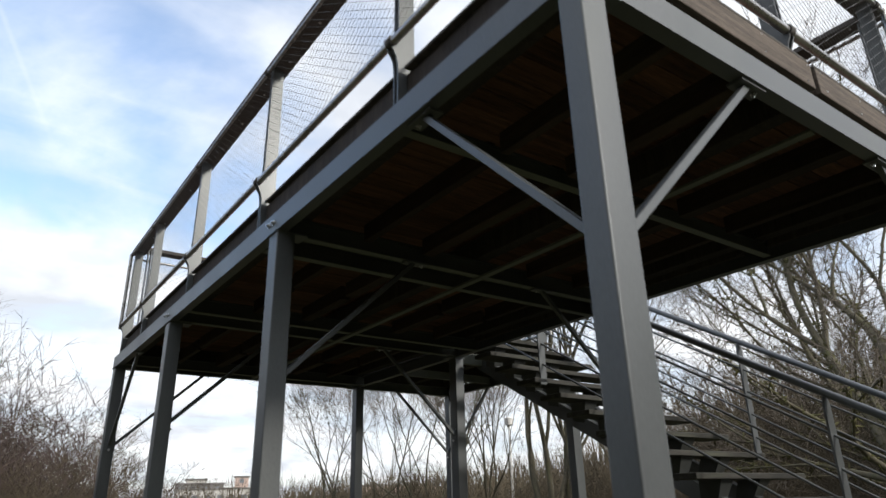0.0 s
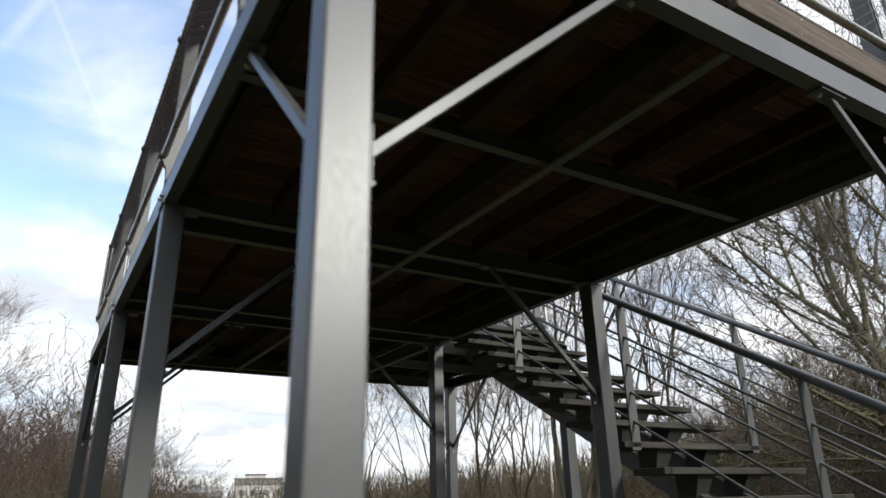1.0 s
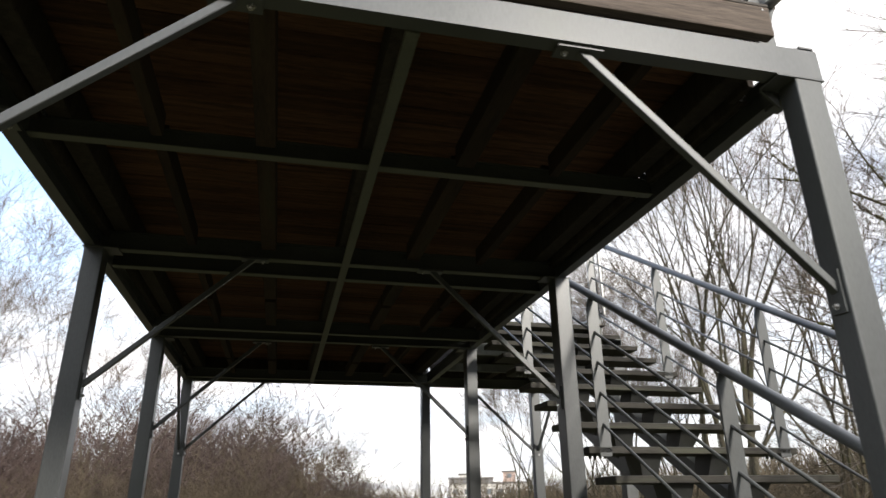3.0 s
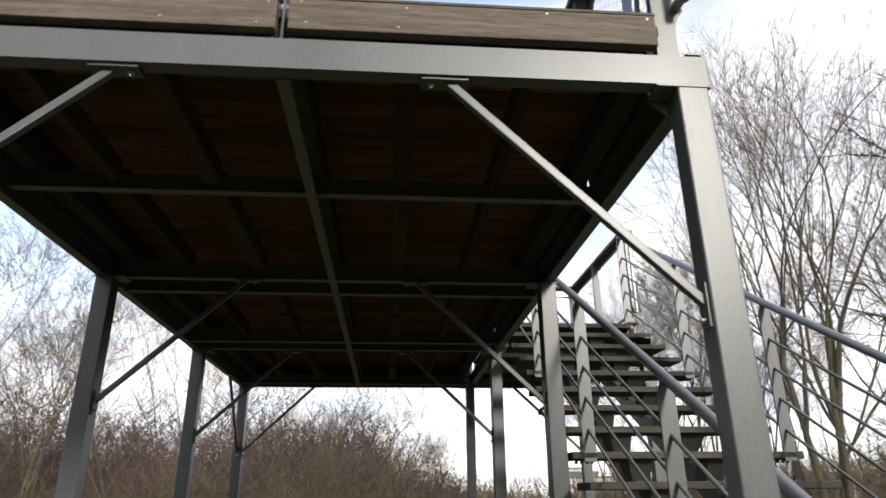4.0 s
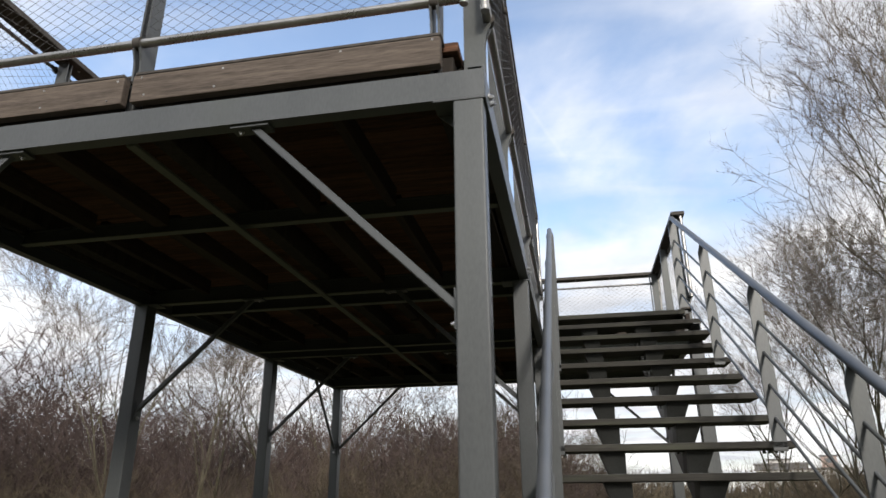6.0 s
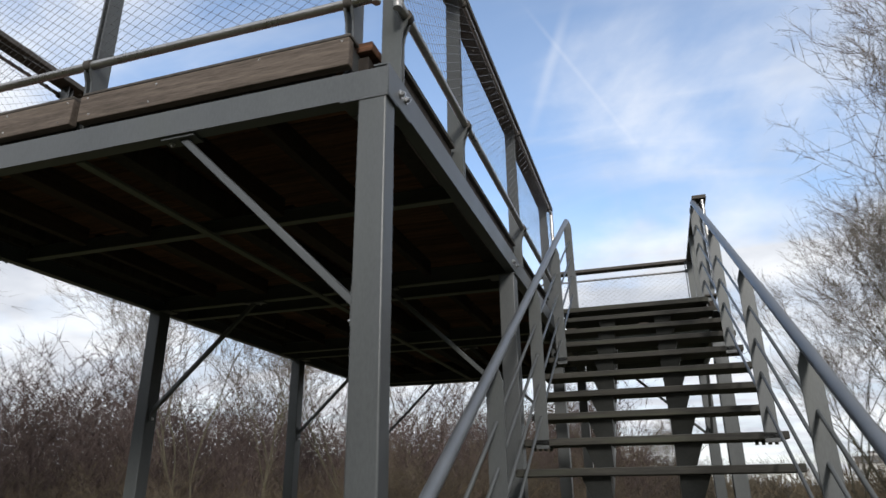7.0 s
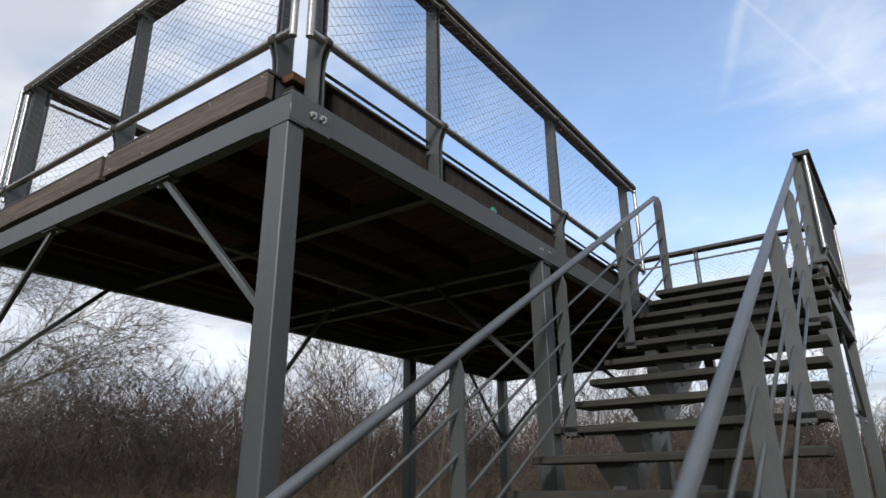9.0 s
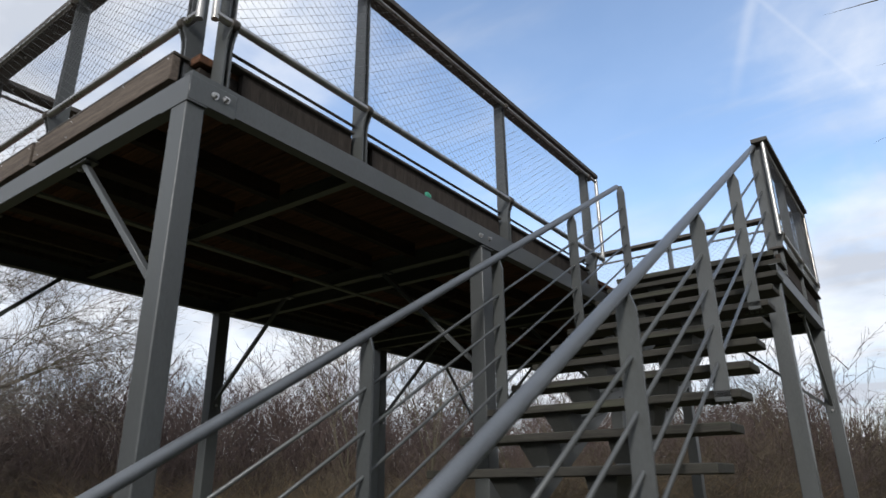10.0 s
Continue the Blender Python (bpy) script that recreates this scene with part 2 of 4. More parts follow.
def part(name, bm, mat, parent, label="", smooth=True):
    me = bm if isinstance(bm, bpy.types.Mesh) else mesh_of(bm, mat, name, smooth)
    ob = new(name, me)
    ob.parent = parent
    if label:
        ob["label"] = label
    return ob


def thing(name, label, category, at=(0, 0, 0), group="", kind=""):
    ob = new(name)
    ob.empty_display_size = 0.2
    ob.location = at
    return tagged(ob, label, category, group, kind)


def box(lo, hi, bevel=0.0, segs=2, bm=None, upright=False):
    own = bmesh.new()
    vs = [own.verts.new((x, y, z)) for x in (lo[0], hi[0]) for y in (lo[1], hi[1]) for z in (lo[2], hi[2])]
    for f in ((0, 1, 3, 2), (4, 6, 7, 5), (0, 4, 5, 1), (2, 3, 7, 6), (0, 2, 6, 4), (1, 5, 7, 3)):
        own.faces.new([vs[i] for i in f])
    if bevel:
        es = [e for e in own.edges if not upright or abs(e.verts[0].co.z - e.verts[1].co.z) > 1e-6]
        bmesh.ops.bevel(own, geom=es, offset=bevel, segments=segs, affect="EDGES", profile=0.5)
        for f in own.faces:     # round edges, flat sides
            f.normal_update()
            f.smooth = max(abs(c) for c in f.normal) < 0.999
    if bm is None:
        return own
    return merge(bm, own)


def merge(bm, own, m=None):
    if m is not None:
        own.transform(m)
    me = bpy.data.meshes.new("tmp")
    own.to_mesh(me)
    own.free()
    bm.from_mesh(me)
    bpy.data.meshes.remove(me)
    return bm


def tube(points, r, sides=10, bm=None, caps=True):
    """A round bar along a line of points; r is one radius or one for each point."""
    bm = bm or bmesh.new()
    pts = [Vector(p) for p in points]
    radii = r if isinstance(r, (list, tuple)) else [r] * len(pts)
    rings = []
    side = None
    for i, p in enumerate(pts):
        d = (pts[min(i + 1, len(pts) - 1)] - pts[max(i - 1, 0)]).normalized()
        if side is None:
            side = d.orthogonal().normalized()
        side = (side - d * side.dot(d)).normalized()
        up = d.cross(side)
        rings.append([bm.verts.new(p + (side * math.cos(a) + up * math.sin(a)) * radii[i]) for a in [k * math.tau / sides for k in range(sides)]])
    for a, b in zip(rings, rings[1:]):
        for k in range(sides):
            bm.faces.new((a[k], a[(k + 1) % sides], b[(k + 1) % sides], b[k])).smooth = True
    if caps:
        bm.faces.new(rings[0][::-1])
        bm.faces.new(rings[-1])
    return bm


def prism(outline, axis, lo, hi, bm=None):
    """An outline of (u, v) pairs drawn out from lo to hi along the axis x or y (u is the other level axis, v is up)."""
    bm = bm or bmesh.new()
    put = (lambda u, v, w: (w, u, v)) if axis == "x" else (lambda u, v, w: (u, w, v))
    a = [bm.verts.new(put(u, v, lo)) for u, v in outline]
    b = [bm.verts.new(put(u, v, hi)) for u, v in outline]
    n = len(a)
    bm.faces.new(a)
    bm.faces.new(b[::-1])
    for i in range(n):
        bm.faces.new((a[i], b[i], b[(i + 1) % n], a[(i + 1) % n]))
    return bm


def channel(axis, lo, hi, face, inner, bottom, top, t=0.008):
    """A channel beam along axis: its web's outer face at `face`, its flanges reaching to `inner`."""
    s = 1 if inner > face else -1
    out = [(face, bottom), (inner, bottom), (inner, bottom + t), (face + s * t, bottom + t), (face + s * t, top - t), (inner, top - t), (inner, top), (face, top)]
    bm = prism(out, axis, lo, hi)
    return bm


def h_beam(axis, lo, hi, mid, bottom, top, wide, t=0.007):
    h, w = wide / 2, 0.003
    out = [(mid - h, bottom), (mid + h, bottom), (mid + h, bottom + t), (mid + w, bottom + t), (mid + w, top - t), (mid + h, top - t), (mid + h, top), (mid - h, top), (mid - h, top - t), (mid - w, top - t), (mid - w, bottom + t), (mid - h, bottom + t)]
    return prism(out, axis, lo, hi)


def bolt_mesh():
    bm = tube([(0, 0, 0), (0, 0, 0.004)], 0.019, 14)
    tube([(0, 0, 0.004), (0, 0, 0.016)], 0.0125, 6, bm)
    tube([(0, 0, 0.016), (0, 0, 0.021)], 0.007, 8, bm)
    return mesh_of(bm, BOLT, "bolt", True)


BOLT_MESH = bolt_mesh()


def bolt(parent, place, facing, size=1.0):
    ob = part("bolt", BOLT_MESH, BOLT, parent)
    ob.matrix_basis = Matrix.Translation(place) @ Vector(facing).to_track_quat("Z", "Y").to_matrix().to_4x4() @ Matrix.Scale(size, 4)
    return ob


# ---- ground ----
def ground():
    bm = bmesh.new()
    n = 48
    for i in range(n + 1):
        for j in range(n + 1):
            u, v = 2 * i / n - 1, 2 * j / n - 1
            x, y = 1500 * u * abs(u) ** 1.6, 1500 * v * abs(v) ** 1.6
            bump = 0.0 if math.hypot(x, y - 2) < 9 else 0.12 * noise.noise((x * 0.06, y * 0.06, 0))
            bm.verts.new((x, y, min(bump, 0.05)))
    bm.verts.ensure_lookup_table()
    for i in range(n):
        for j in range(n):
            k = i * (n + 1) + j
            bm.faces.new([bm.verts[q] for q in (k, k + n + 1, k + n + 2, k + 1)]).smooth = True
    ob = new("ground", mesh_of(bm, GRASS, "ground", True))
    tagged(ob, "rough winter meadow of green and brown grass", "ground", kind="structure")


ground()

# ---- the platform's measures ----
XL, XR = -3.140, 0.018         # outer faces of the side beams
YF, YB = 0.0, 7.17           # outer faces of the front and back beams
ZB, ZT = 2.992, 3.119          # underside and top of the beams
DECK_Z = 3.34                # walking surface
PW, PD = 0.118, 0.094        # a corner post's section
SW, SD = 0.112, 0.125        # a side post's section
ROWS = (0.0, 2.385, 4.75, 7.02)    # front faces of the posts
LX = 1.575                   # outer face of the landing
LY = 4.94                    # front edge of the landing


def post(parent, x, y, top=ZB, base=0.0, wide=PW, deep=PD):
    ob = part("post", box((x, y, base), (x + wide, y + deep, top - 0.010), 0.006, 3, upright=True), STEEL, parent)
    part("head_plate", box((x - (0.08 if x > -1 else 0.012), y - 0.004, top - 0.010), (x + wide + (0.08 if x < -1 else 0.012), y + deep + 0.006, top - 0.0005), 0.002, 1), STEEL, ob)
    part("foot_plate", box((x - 0.06, y - 0.06, base - 0.01), (x + wide + 0.06, y + deep + 0.06, base + 0.015), 0.003, 1), STEEL, ob)
    return ob


def bar(a, b, across, half):
    """A square hollow bar from a to b, two of its sides level with `across`."""
    bm = bmesh.new()
    up = across.cross((b - a).normalized())
    out = [(-1, -0.8), (-0.8, -1), (0.8, -1), (1, -0.8), (1, 0.8), (0.8, 1), (-0.8, 1), (-1, 0.8)]
    rings = [[bm.verts.new(p + (across * u + up * v) * half) for u, v in out] for p in (a, b)]
    for k in range(8):
        f = bm.faces.new((rings[0][k], rings[0][(k + 1) % 8], rings[1][(k + 1) % 8], rings[1][k]))
        f.smooth = k % 2 == 0
    bm.faces.new(rings[0][::-1])
    bm.faces.new(rings[1])
    return bm


def brace(parent, foot, head):
    """A knee brace from a post up to a beam, with a flat plate at each end."""
    a, b = Vector(foot), Vector(head)
    d = (b - a).normalized()
    level = Vector((d.x, d.y, 0)).normalized()
    across = Vector((-level.y, level.x, 0))
    ob = part("brace", bar(a - d * 0.03, b + d * 0.02, across, 0.0158), STEEL, parent)
    bm = bmesh.new()
    p = b + level * 0.02
    vs = [p + level * u * 0.085 + across * v * 0.035 + Vector((0, 0, w)) for u in (-1, 1) for v in (-1, 1) for w in (0.002, 0.014)]
    vs = [bm.verts.new(v) for v in vs]
    for f in ((0, 1, 3, 2), (4, 6, 7, 5), (0, 4, 5, 1), (2, 3, 7, 6), (0, 2, 6, 4), (1, 5, 7, 3)):
        bm.faces.new([vs[i] for i in f])
    part("end_plate", bm, STEEL, ob)
    bm = bmesh.new()
    vs = [a - level * w + across * v * 0.03 + Vector((0, 0, u * 0.075 - 0.02)) for u in (-1, 1) for v in (-1, 1) for w in (0.004, 0.014)]
    vs = [bm.verts.new(v) for v in vs]
    for f in ((0, 1, 3, 2), (4, 6, 7, 5), (0, 4, 5, 1), (2, 3, 7, 6), (0, 2, 6, 4), (1, 5, 7, 3)):
        bm.faces.new([vs[i] for i in f])
    part("foot_flange", bm, STEEL, ob)
    bolt(ob, b + level * 0.07 - Vector((0, 0, 0.0)), (0, 0, -1), 0.7)
    bolt(ob, a + level * 0.0 - Vector((0, 0, 0.07)), tuple(level), 0.7)
    return ob


def platform():
    p = thing("viewing_platform", "raised viewing platform of grey painted steel with timber deck", "platform")
    for y in ROWS:
        for side in (0, 1):
            w, d = (PW, PD) if y == 0.0 else (SW, SD)
            x = XL + 0.002 if side == 0 else (XR - 0.006 - w if y == 0.0 else XR - w - 0.002)
            post(p, x, y + 0.002, wide=w, deep=d)
            inner = x + w if side == 0 else x
            s = 1 if side == 0 else -1
            if side and y == ROWS[3]:
                continue
            brace(p, (inner + s * 0.012, y + d / 2, 2.17), (inner + s * (0.845 if side and y == 0.0 else 0.865), y + d / 2, ZB - 0.014))
    for y, s in ((ROWS[0] + PD, 1), (ROWS[3], -1)):
        brace(p, (XL + 0.06, y + s * 0.012, 2.17), (XL + 0.06, y + s * 0.82, ZB - 0.014))
    # outer frame
    part("front_beam", channel("x", XL, XR, YF, YF + 0.065, ZB, ZT), STEEL, p)
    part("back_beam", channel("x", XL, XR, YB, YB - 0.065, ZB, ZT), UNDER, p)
    for x0, x1 in ((XL + 0.15, -1.565), (-1.53, -0.02)):
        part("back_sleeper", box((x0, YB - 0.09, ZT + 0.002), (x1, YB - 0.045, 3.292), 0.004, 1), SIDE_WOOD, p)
    left = part("side_beam", channel("y", YF + 0.009, YB - 0.009, XL, XL + 0.065, ZB, ZT), STEEL, p)
    right = part("side_beam", channel("y", YF + 0.009, YB - 0.009, XR, XR - 0.065, ZB + 0.018, 3.143), STEEL, p)
    part("corner_fitting", box((XR - 0.062, YF + 0.002, ZB + 0.001), (XR + 0.004, YF + 0.25, ZT + 0.0005), 0.003, 1), STEEL, p)
    for s in (XL + 0.002 + PW, XR - 0.006 - PW):
        k = 0.075 if s < -1 else -0.075
        part("knee_plate", prism([(s, ZB - 0.012), (s + k, ZB - 0.012), (s, ZB - 0.08)], "y", 0.10, 0.108), STEEL, p)
    for y in ROWS[:3]:
        for dy in (0.035, 0.11):
            z = ZB + 0.062 + (0.008 if dy > 0.1 else 0)
            bolt(right, (XR + (0.004 if y == 0.0 else 0.0), y + dy * (0.8 if y == 0.0 else 1.6) + (0.105 if y == 0.0 else -0.07), z + 0.012), (1, 0, 0))
            bolt(left, (XL, y + dy + 0.03, z), (-1, 0, 0))
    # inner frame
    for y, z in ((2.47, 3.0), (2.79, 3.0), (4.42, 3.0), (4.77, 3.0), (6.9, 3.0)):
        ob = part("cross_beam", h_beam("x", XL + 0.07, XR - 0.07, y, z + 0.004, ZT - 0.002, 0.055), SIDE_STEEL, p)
        # strip in the lighter tone paints the flange's lit underside
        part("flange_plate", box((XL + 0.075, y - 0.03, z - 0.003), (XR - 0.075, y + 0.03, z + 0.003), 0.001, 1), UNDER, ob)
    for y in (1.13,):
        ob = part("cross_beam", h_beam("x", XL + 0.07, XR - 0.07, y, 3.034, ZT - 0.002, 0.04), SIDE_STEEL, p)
        # again the lit underside, by a lighter strip
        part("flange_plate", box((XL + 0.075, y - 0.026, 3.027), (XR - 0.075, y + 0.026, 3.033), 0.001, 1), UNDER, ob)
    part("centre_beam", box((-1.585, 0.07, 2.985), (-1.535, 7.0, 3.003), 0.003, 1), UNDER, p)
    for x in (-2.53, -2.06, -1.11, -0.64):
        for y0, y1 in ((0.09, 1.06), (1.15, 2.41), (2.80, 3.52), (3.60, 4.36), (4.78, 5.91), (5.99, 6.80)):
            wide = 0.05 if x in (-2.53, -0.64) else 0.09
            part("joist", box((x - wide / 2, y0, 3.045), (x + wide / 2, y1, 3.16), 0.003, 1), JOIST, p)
    # deck boards across, resting on sleepers above the beams
    for x in (XL + 0.19, -1.56, XR - 0.19):
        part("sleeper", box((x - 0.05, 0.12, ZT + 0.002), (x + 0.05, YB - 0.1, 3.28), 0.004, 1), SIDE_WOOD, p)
    y, rng = 0.10, random.Random(5)
    bm = box((XL + 0.115, 0, 3.293), (XR - 0.115, 0.139, DECK_Z), 0.004, 1)
    board = mesh_of(bm, DECK, "deck_board")
    while y < YB - 0.11:
        ob = part("deck_board", board, DECK, p)
        ob.location = (0, y, rng.uniform(-0.003, 0.002))
        y += 0.1445
    # front boards, screwed on between the railing posts
    for x0, x1 in ((XL + 0.10, -1.592), (-1.549, -0.155)):
        bm = box((x0, YF - 0.003, 3.163), (x1, YF + 0.042, 3.300), 0.006, 2)
        ob = part("front_board", bm, FASCIA, p, "weathered brown plank with screw heads")
        for x in (x0 + 0.05, x0 + 0.42, x1 - 0.42, x1 - 0.05):
            for z in (3.187, 3.283):
                if rng.random() < 0.9:
                    bolt(ob, (x + rng.uniform(-0.02, 0.02), YF - 0.003, z + rng.uniform(-0.006, 0.006)), (0, -1, 0), 0.24)
    for x0, x1 in ((XL + 0.22, -1.63), (-1.52, -0.26)):
        part("front_sleeper", box((x0, YF + 0.05, ZT + 0.002), (x1, YF + 0.095, 3.28), 0.004, 1), SIDE_WOOD, p)
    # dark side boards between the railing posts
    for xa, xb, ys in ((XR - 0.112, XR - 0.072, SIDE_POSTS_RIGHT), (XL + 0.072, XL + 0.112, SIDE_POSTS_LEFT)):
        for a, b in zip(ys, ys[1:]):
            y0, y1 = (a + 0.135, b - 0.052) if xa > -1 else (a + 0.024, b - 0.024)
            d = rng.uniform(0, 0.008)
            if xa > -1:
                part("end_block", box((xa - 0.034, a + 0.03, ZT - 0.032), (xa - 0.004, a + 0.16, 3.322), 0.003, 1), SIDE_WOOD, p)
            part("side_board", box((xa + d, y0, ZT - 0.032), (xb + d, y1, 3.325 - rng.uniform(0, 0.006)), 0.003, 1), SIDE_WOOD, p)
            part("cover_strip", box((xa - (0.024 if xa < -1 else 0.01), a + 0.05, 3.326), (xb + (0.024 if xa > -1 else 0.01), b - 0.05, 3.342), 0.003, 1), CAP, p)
    for x0, x1 in ((XL + 0.09, -1.60), (-1.545, XR - 0.17)):
        part("cover_strip", box((x0, YF + 0.0, 3.304), (x1, YF + 0.09, 3.320), 0.003, 1), CAP, p)
    return p


SIDE_POSTS_RIGHT = (0.185, 1.15, 2.81, 4.46)
SIDE_POSTS_LEFT = (0.17, 1.13, 2.82, 4.46, 6.08, 7.08)
platform()


# ---- the landing at the head of the stairs ----
def landing():
    p = thing("stair_landing", "grey steel landing with timber deck at the stair head", "landing")
    for y in (4.55, 7.0):
        post(p, LX - 0.128, y, wide=0.125, deep=0.11)
    part("front_beam", channel("x", XR + 0.004, LX - 0.07, 5.0, 5.06, ZB, ZT), UNDER, p)
    part("back_beam", channel("x", XR + 0.004, LX, YB, YB - 0.065, ZB, ZT), UNDER, p)
    part("side_beam", channel("y", 4.56, YB - 0.009, LX, LX - 0.065, ZB, ZT), STEEL, p)
    part("cross_beam", h_beam("x", XR + 0.02, LX - 0.07, 6.1, 3.02, ZT - 0.002, 0.05), UNDER, p)
    for x in (0.10, 0.85, LX - 0.12):
        part("sleeper", box((x - 0.05, LY + 0.1, ZT + 0.002), (x + 0.05, YB - 0.05, 3.28), 0.004, 1), SIDE_WOOD, p)
    part("side_board", box((LX - 0.06, LY + 0.03, 3.17), (LX - 0.015, YB - 0.02, 3.325), 0.005, 1), SIDE_WOOD, p)
    part("cover_strip", box((LX - 0.09, LY, 3.364), (LX + 0.03, YB, 3.384), 0.003, 1), CAP, p)
    board = mesh_of(box((XR + 0.005, 0, 3.312), (LX - 0.062, 0.139, 3.362), 0.004, 1), TREAD, "deck_board")
    y = LY
    while y < YB - 0.1:
        part("deck_board", board, TREAD, p).location = (0, y, 0)
        y += 0.1445
    part("back_sleeper", box((XR + 0.012, YB - 0.09, ZT + 0.002), (LX - 0.02, YB - 0.045, 3.308), 0.004, 1), SIDE_WOOD, p)
    brace(p, (LX - 0.07, 7.0 - 0.012, 2.17), (LX - 0.07, 6.15, ZB - 0.014))
    brace(p, (LX - 0.14, 7.05, 2.17), (LX - 1.0, 7.05, ZB - 0.014))


landing()


# ---- railings with cable net ----
def net(parent, a, b, z0, z1, cell=0.08, slope=0.7, r=0.0011):
    """A diamond net of cables in the upright plane between a and b."""
    a, b = Vector((*a, 0)), Vector((*b, 0))
    long = (b - a).length
    d = (b - a) / long
    up = Vector((0, 0, 1))
    h = z1 - z0
    verts, faces = [], []
    across = d.cross(up)
    for s in (1, -1):
        run = h / slope
        k = -run if s > 0 else 0.0
        while k < (long if s > 0 else long + run):
            u0, v0, u1, v1 = k, 0.0, k + s * run, h
            if s > 0:
                if u0 < 0:
                    v0, u0 = -u0 * slope, 0.0
                if u1 > long:
                    v1, u1 = v0 + (long - u0) * slope, long
            else:
                if u0 > long:
                    v0, u0 = (u0 - long) * slope, long
                if u1 < 0:
                    v1, u1 = v0 + u0 * slope, 0.0
            if abs(u1 - u0) > 0.01:
                off = across * (0.0012 * s)
                p, q = a + d * u0 + up * (z0 + v0) + off, a + d * u1 + up * (z0 + v1) + off
                w = (q - p).normalized()
                e = w.cross(across).normalized()
                i = len(verts)
                ring = [e * r, across * r, e * -r, across * -r]
                verts += [p + o for o in ring] + [q + o for o in ring]
                faces += [(i + j, i + (j + 1) % 4, i + 4 + (j + 1) % 4, i + 4 + j) for j in range(4)]
            k += cell
    me = bpy.data.meshes.new("cable_net")
    me.from_pydata(verts, [], faces)
    me.materials.append(CABLE)
    return part("cable_net", me, CABLE, parent, "fine diamond net of steel cable")


def railing(label, along, fixed, outward, stops, ends, tube_z, cap_z, post_off, tube_off, cap_off, name="net_railing", netted=True, kick=True, drop=0.045):
    """A railing along x or y at `fixed`: posts at the stops, a cap board, a net framed by tubes, and a thin rail by the deck."""
    p = thing(name, label, "railing", group="railings round the platform")

    def at(u, off, z):
        return (u, fixed + outward * off, z) if along == "x" else (fixed + outward * off, u, z)

    def slab(u0, u1, o0, o1, z0, z1, bev=0.003):
        lo, hi = at(u0, o0, z0), at(u1, o1, z1)
        return box([min(i, j) for i, j in zip(lo, hi)], [max(i, j) for i, j in zip(lo, hi)], bev, 2)

    a, b = ends
    for u in stops:
        foot = POST_FOOT if fixed == XR else ZT
        ob = part("railing_post", slab(u - 0.045, u + 0.045, post_off - 0.045, post_off + 0.045, foot + 0.0005, foot + 0.009, 0.002), STEEL, p, "pair of flat steel bars on a foot plate")
        # two flat bars with a shoulder that carries the lower tube
        lo, hi, nose = post_off - 0.046, post_off + 0.046, max(tube_off + 0.012, post_off + 0.047)
        flat_bar = [(lo, foot + 0.009), (hi, foot + 0.009), (hi, tube_z - 0.13), (hi + 0.006, tube_z - 0.085), (nose, tube_z - 0.035), (nose, tube_z + 0.022), (hi - 0.004, tube_z + 0.05), (hi - 0.012, cap_z - 0.005), (lo + 0.004, cap_z - 0.005)]
        for s in (-1, 1):
            bm = bmesh.new()
            ra = [bm.verts.new(at(u + s * 0.016 - 0.005, o, z)) for o, z in flat_bar]
            rb = [bm.verts.new(at(u + s * 0.016 + 0.005, o, z)) for o, z in flat_bar]
            bm.faces.new(ra)
            bm.faces.new(rb[::-1])
            for i in range(len(flat_bar)):
                bm.faces.new((ra[i], rb[i], rb[(i + 1) % len(flat_bar)], ra[(i + 1) % len(flat_bar)]))
            part("flat_bar", bm, STEEL, ob)
        part("clamp", tube([at(u - 0.018, tube_off, tube_z), at(u + 0.018, tube_off, tube_z)], 0.031, 12), CAP, ob)
        part("clamp", tube([at(u - 0.012, tube_off, cap_z - drop), at(u + 0.012, tube_off, cap_z - drop)], 0.024, 12), CAP, ob)
    cap = part("top_rail", slab(a, b, cap_off - 0.072, cap_off + 0.072, cap_z - 0.004, cap_z + 0.038, 0.006), CAP, p, "dark weathered top rail")
    n = int((b - a) / 0.45)
    for k in range(n):
        u = a + 0.2 + k * (b - a - 0.4) / max(1, n - 1)
        bolt(cap, at(u, cap_off - 0.02, cap_z - 0.004), (0, 0, -1), 0.5)
    e0, e1 = a + 0.02, b - 0.02
    part("lower_tube", tube([at(e0, tube_off, tube_z), at(e1, tube_off, tube_z)], 0.0215, 14), STAINLESS, p, "stained stainless steel tube")
    if netted:
        part("upper_tube", tube([at(e0, tube_off, cap_z - drop), at(e1, tube_off, cap_z - drop)], 0.013, 12), STAINLESS, p)
        for u in (e0, e1):
            part("end_tube", tube([at(u, tube_off, tube_z - 0.03), at(u, tube_off, cap_z - 0.02)], 0.019, 14), STAINLESS, p, "bright stainless steel tube")
        lace = bmesh.new()
        turns = int((e1 - e0) / 0.075)
        points = []
        for k in range(turns * 6 + 1):
            w = k * math.tau / 6
            points.append(at(e0 + (e1 - e0) * k / (turns * 6), tube_off + 0.0165 * math.cos(w), cap_z - drop + 0.0165 * math.sin(w)))
        tube(points, 0.0022, 4, lace)
        part("lacing", lace, CABLE, p, "cable wound round the upper tube")
        net(p, at(e0, tube_off, 0)[:2], at(e1, tube_off, 0)[:2], tube_z, cap_z - drop)
    if kick:
        part("thin_rail", tube([at(stops[0], post_off - 0.03, 3.405), at(stops[-1], post_off - 0.03, 3.405)], 0.009, 8), CAP, p)
    return p


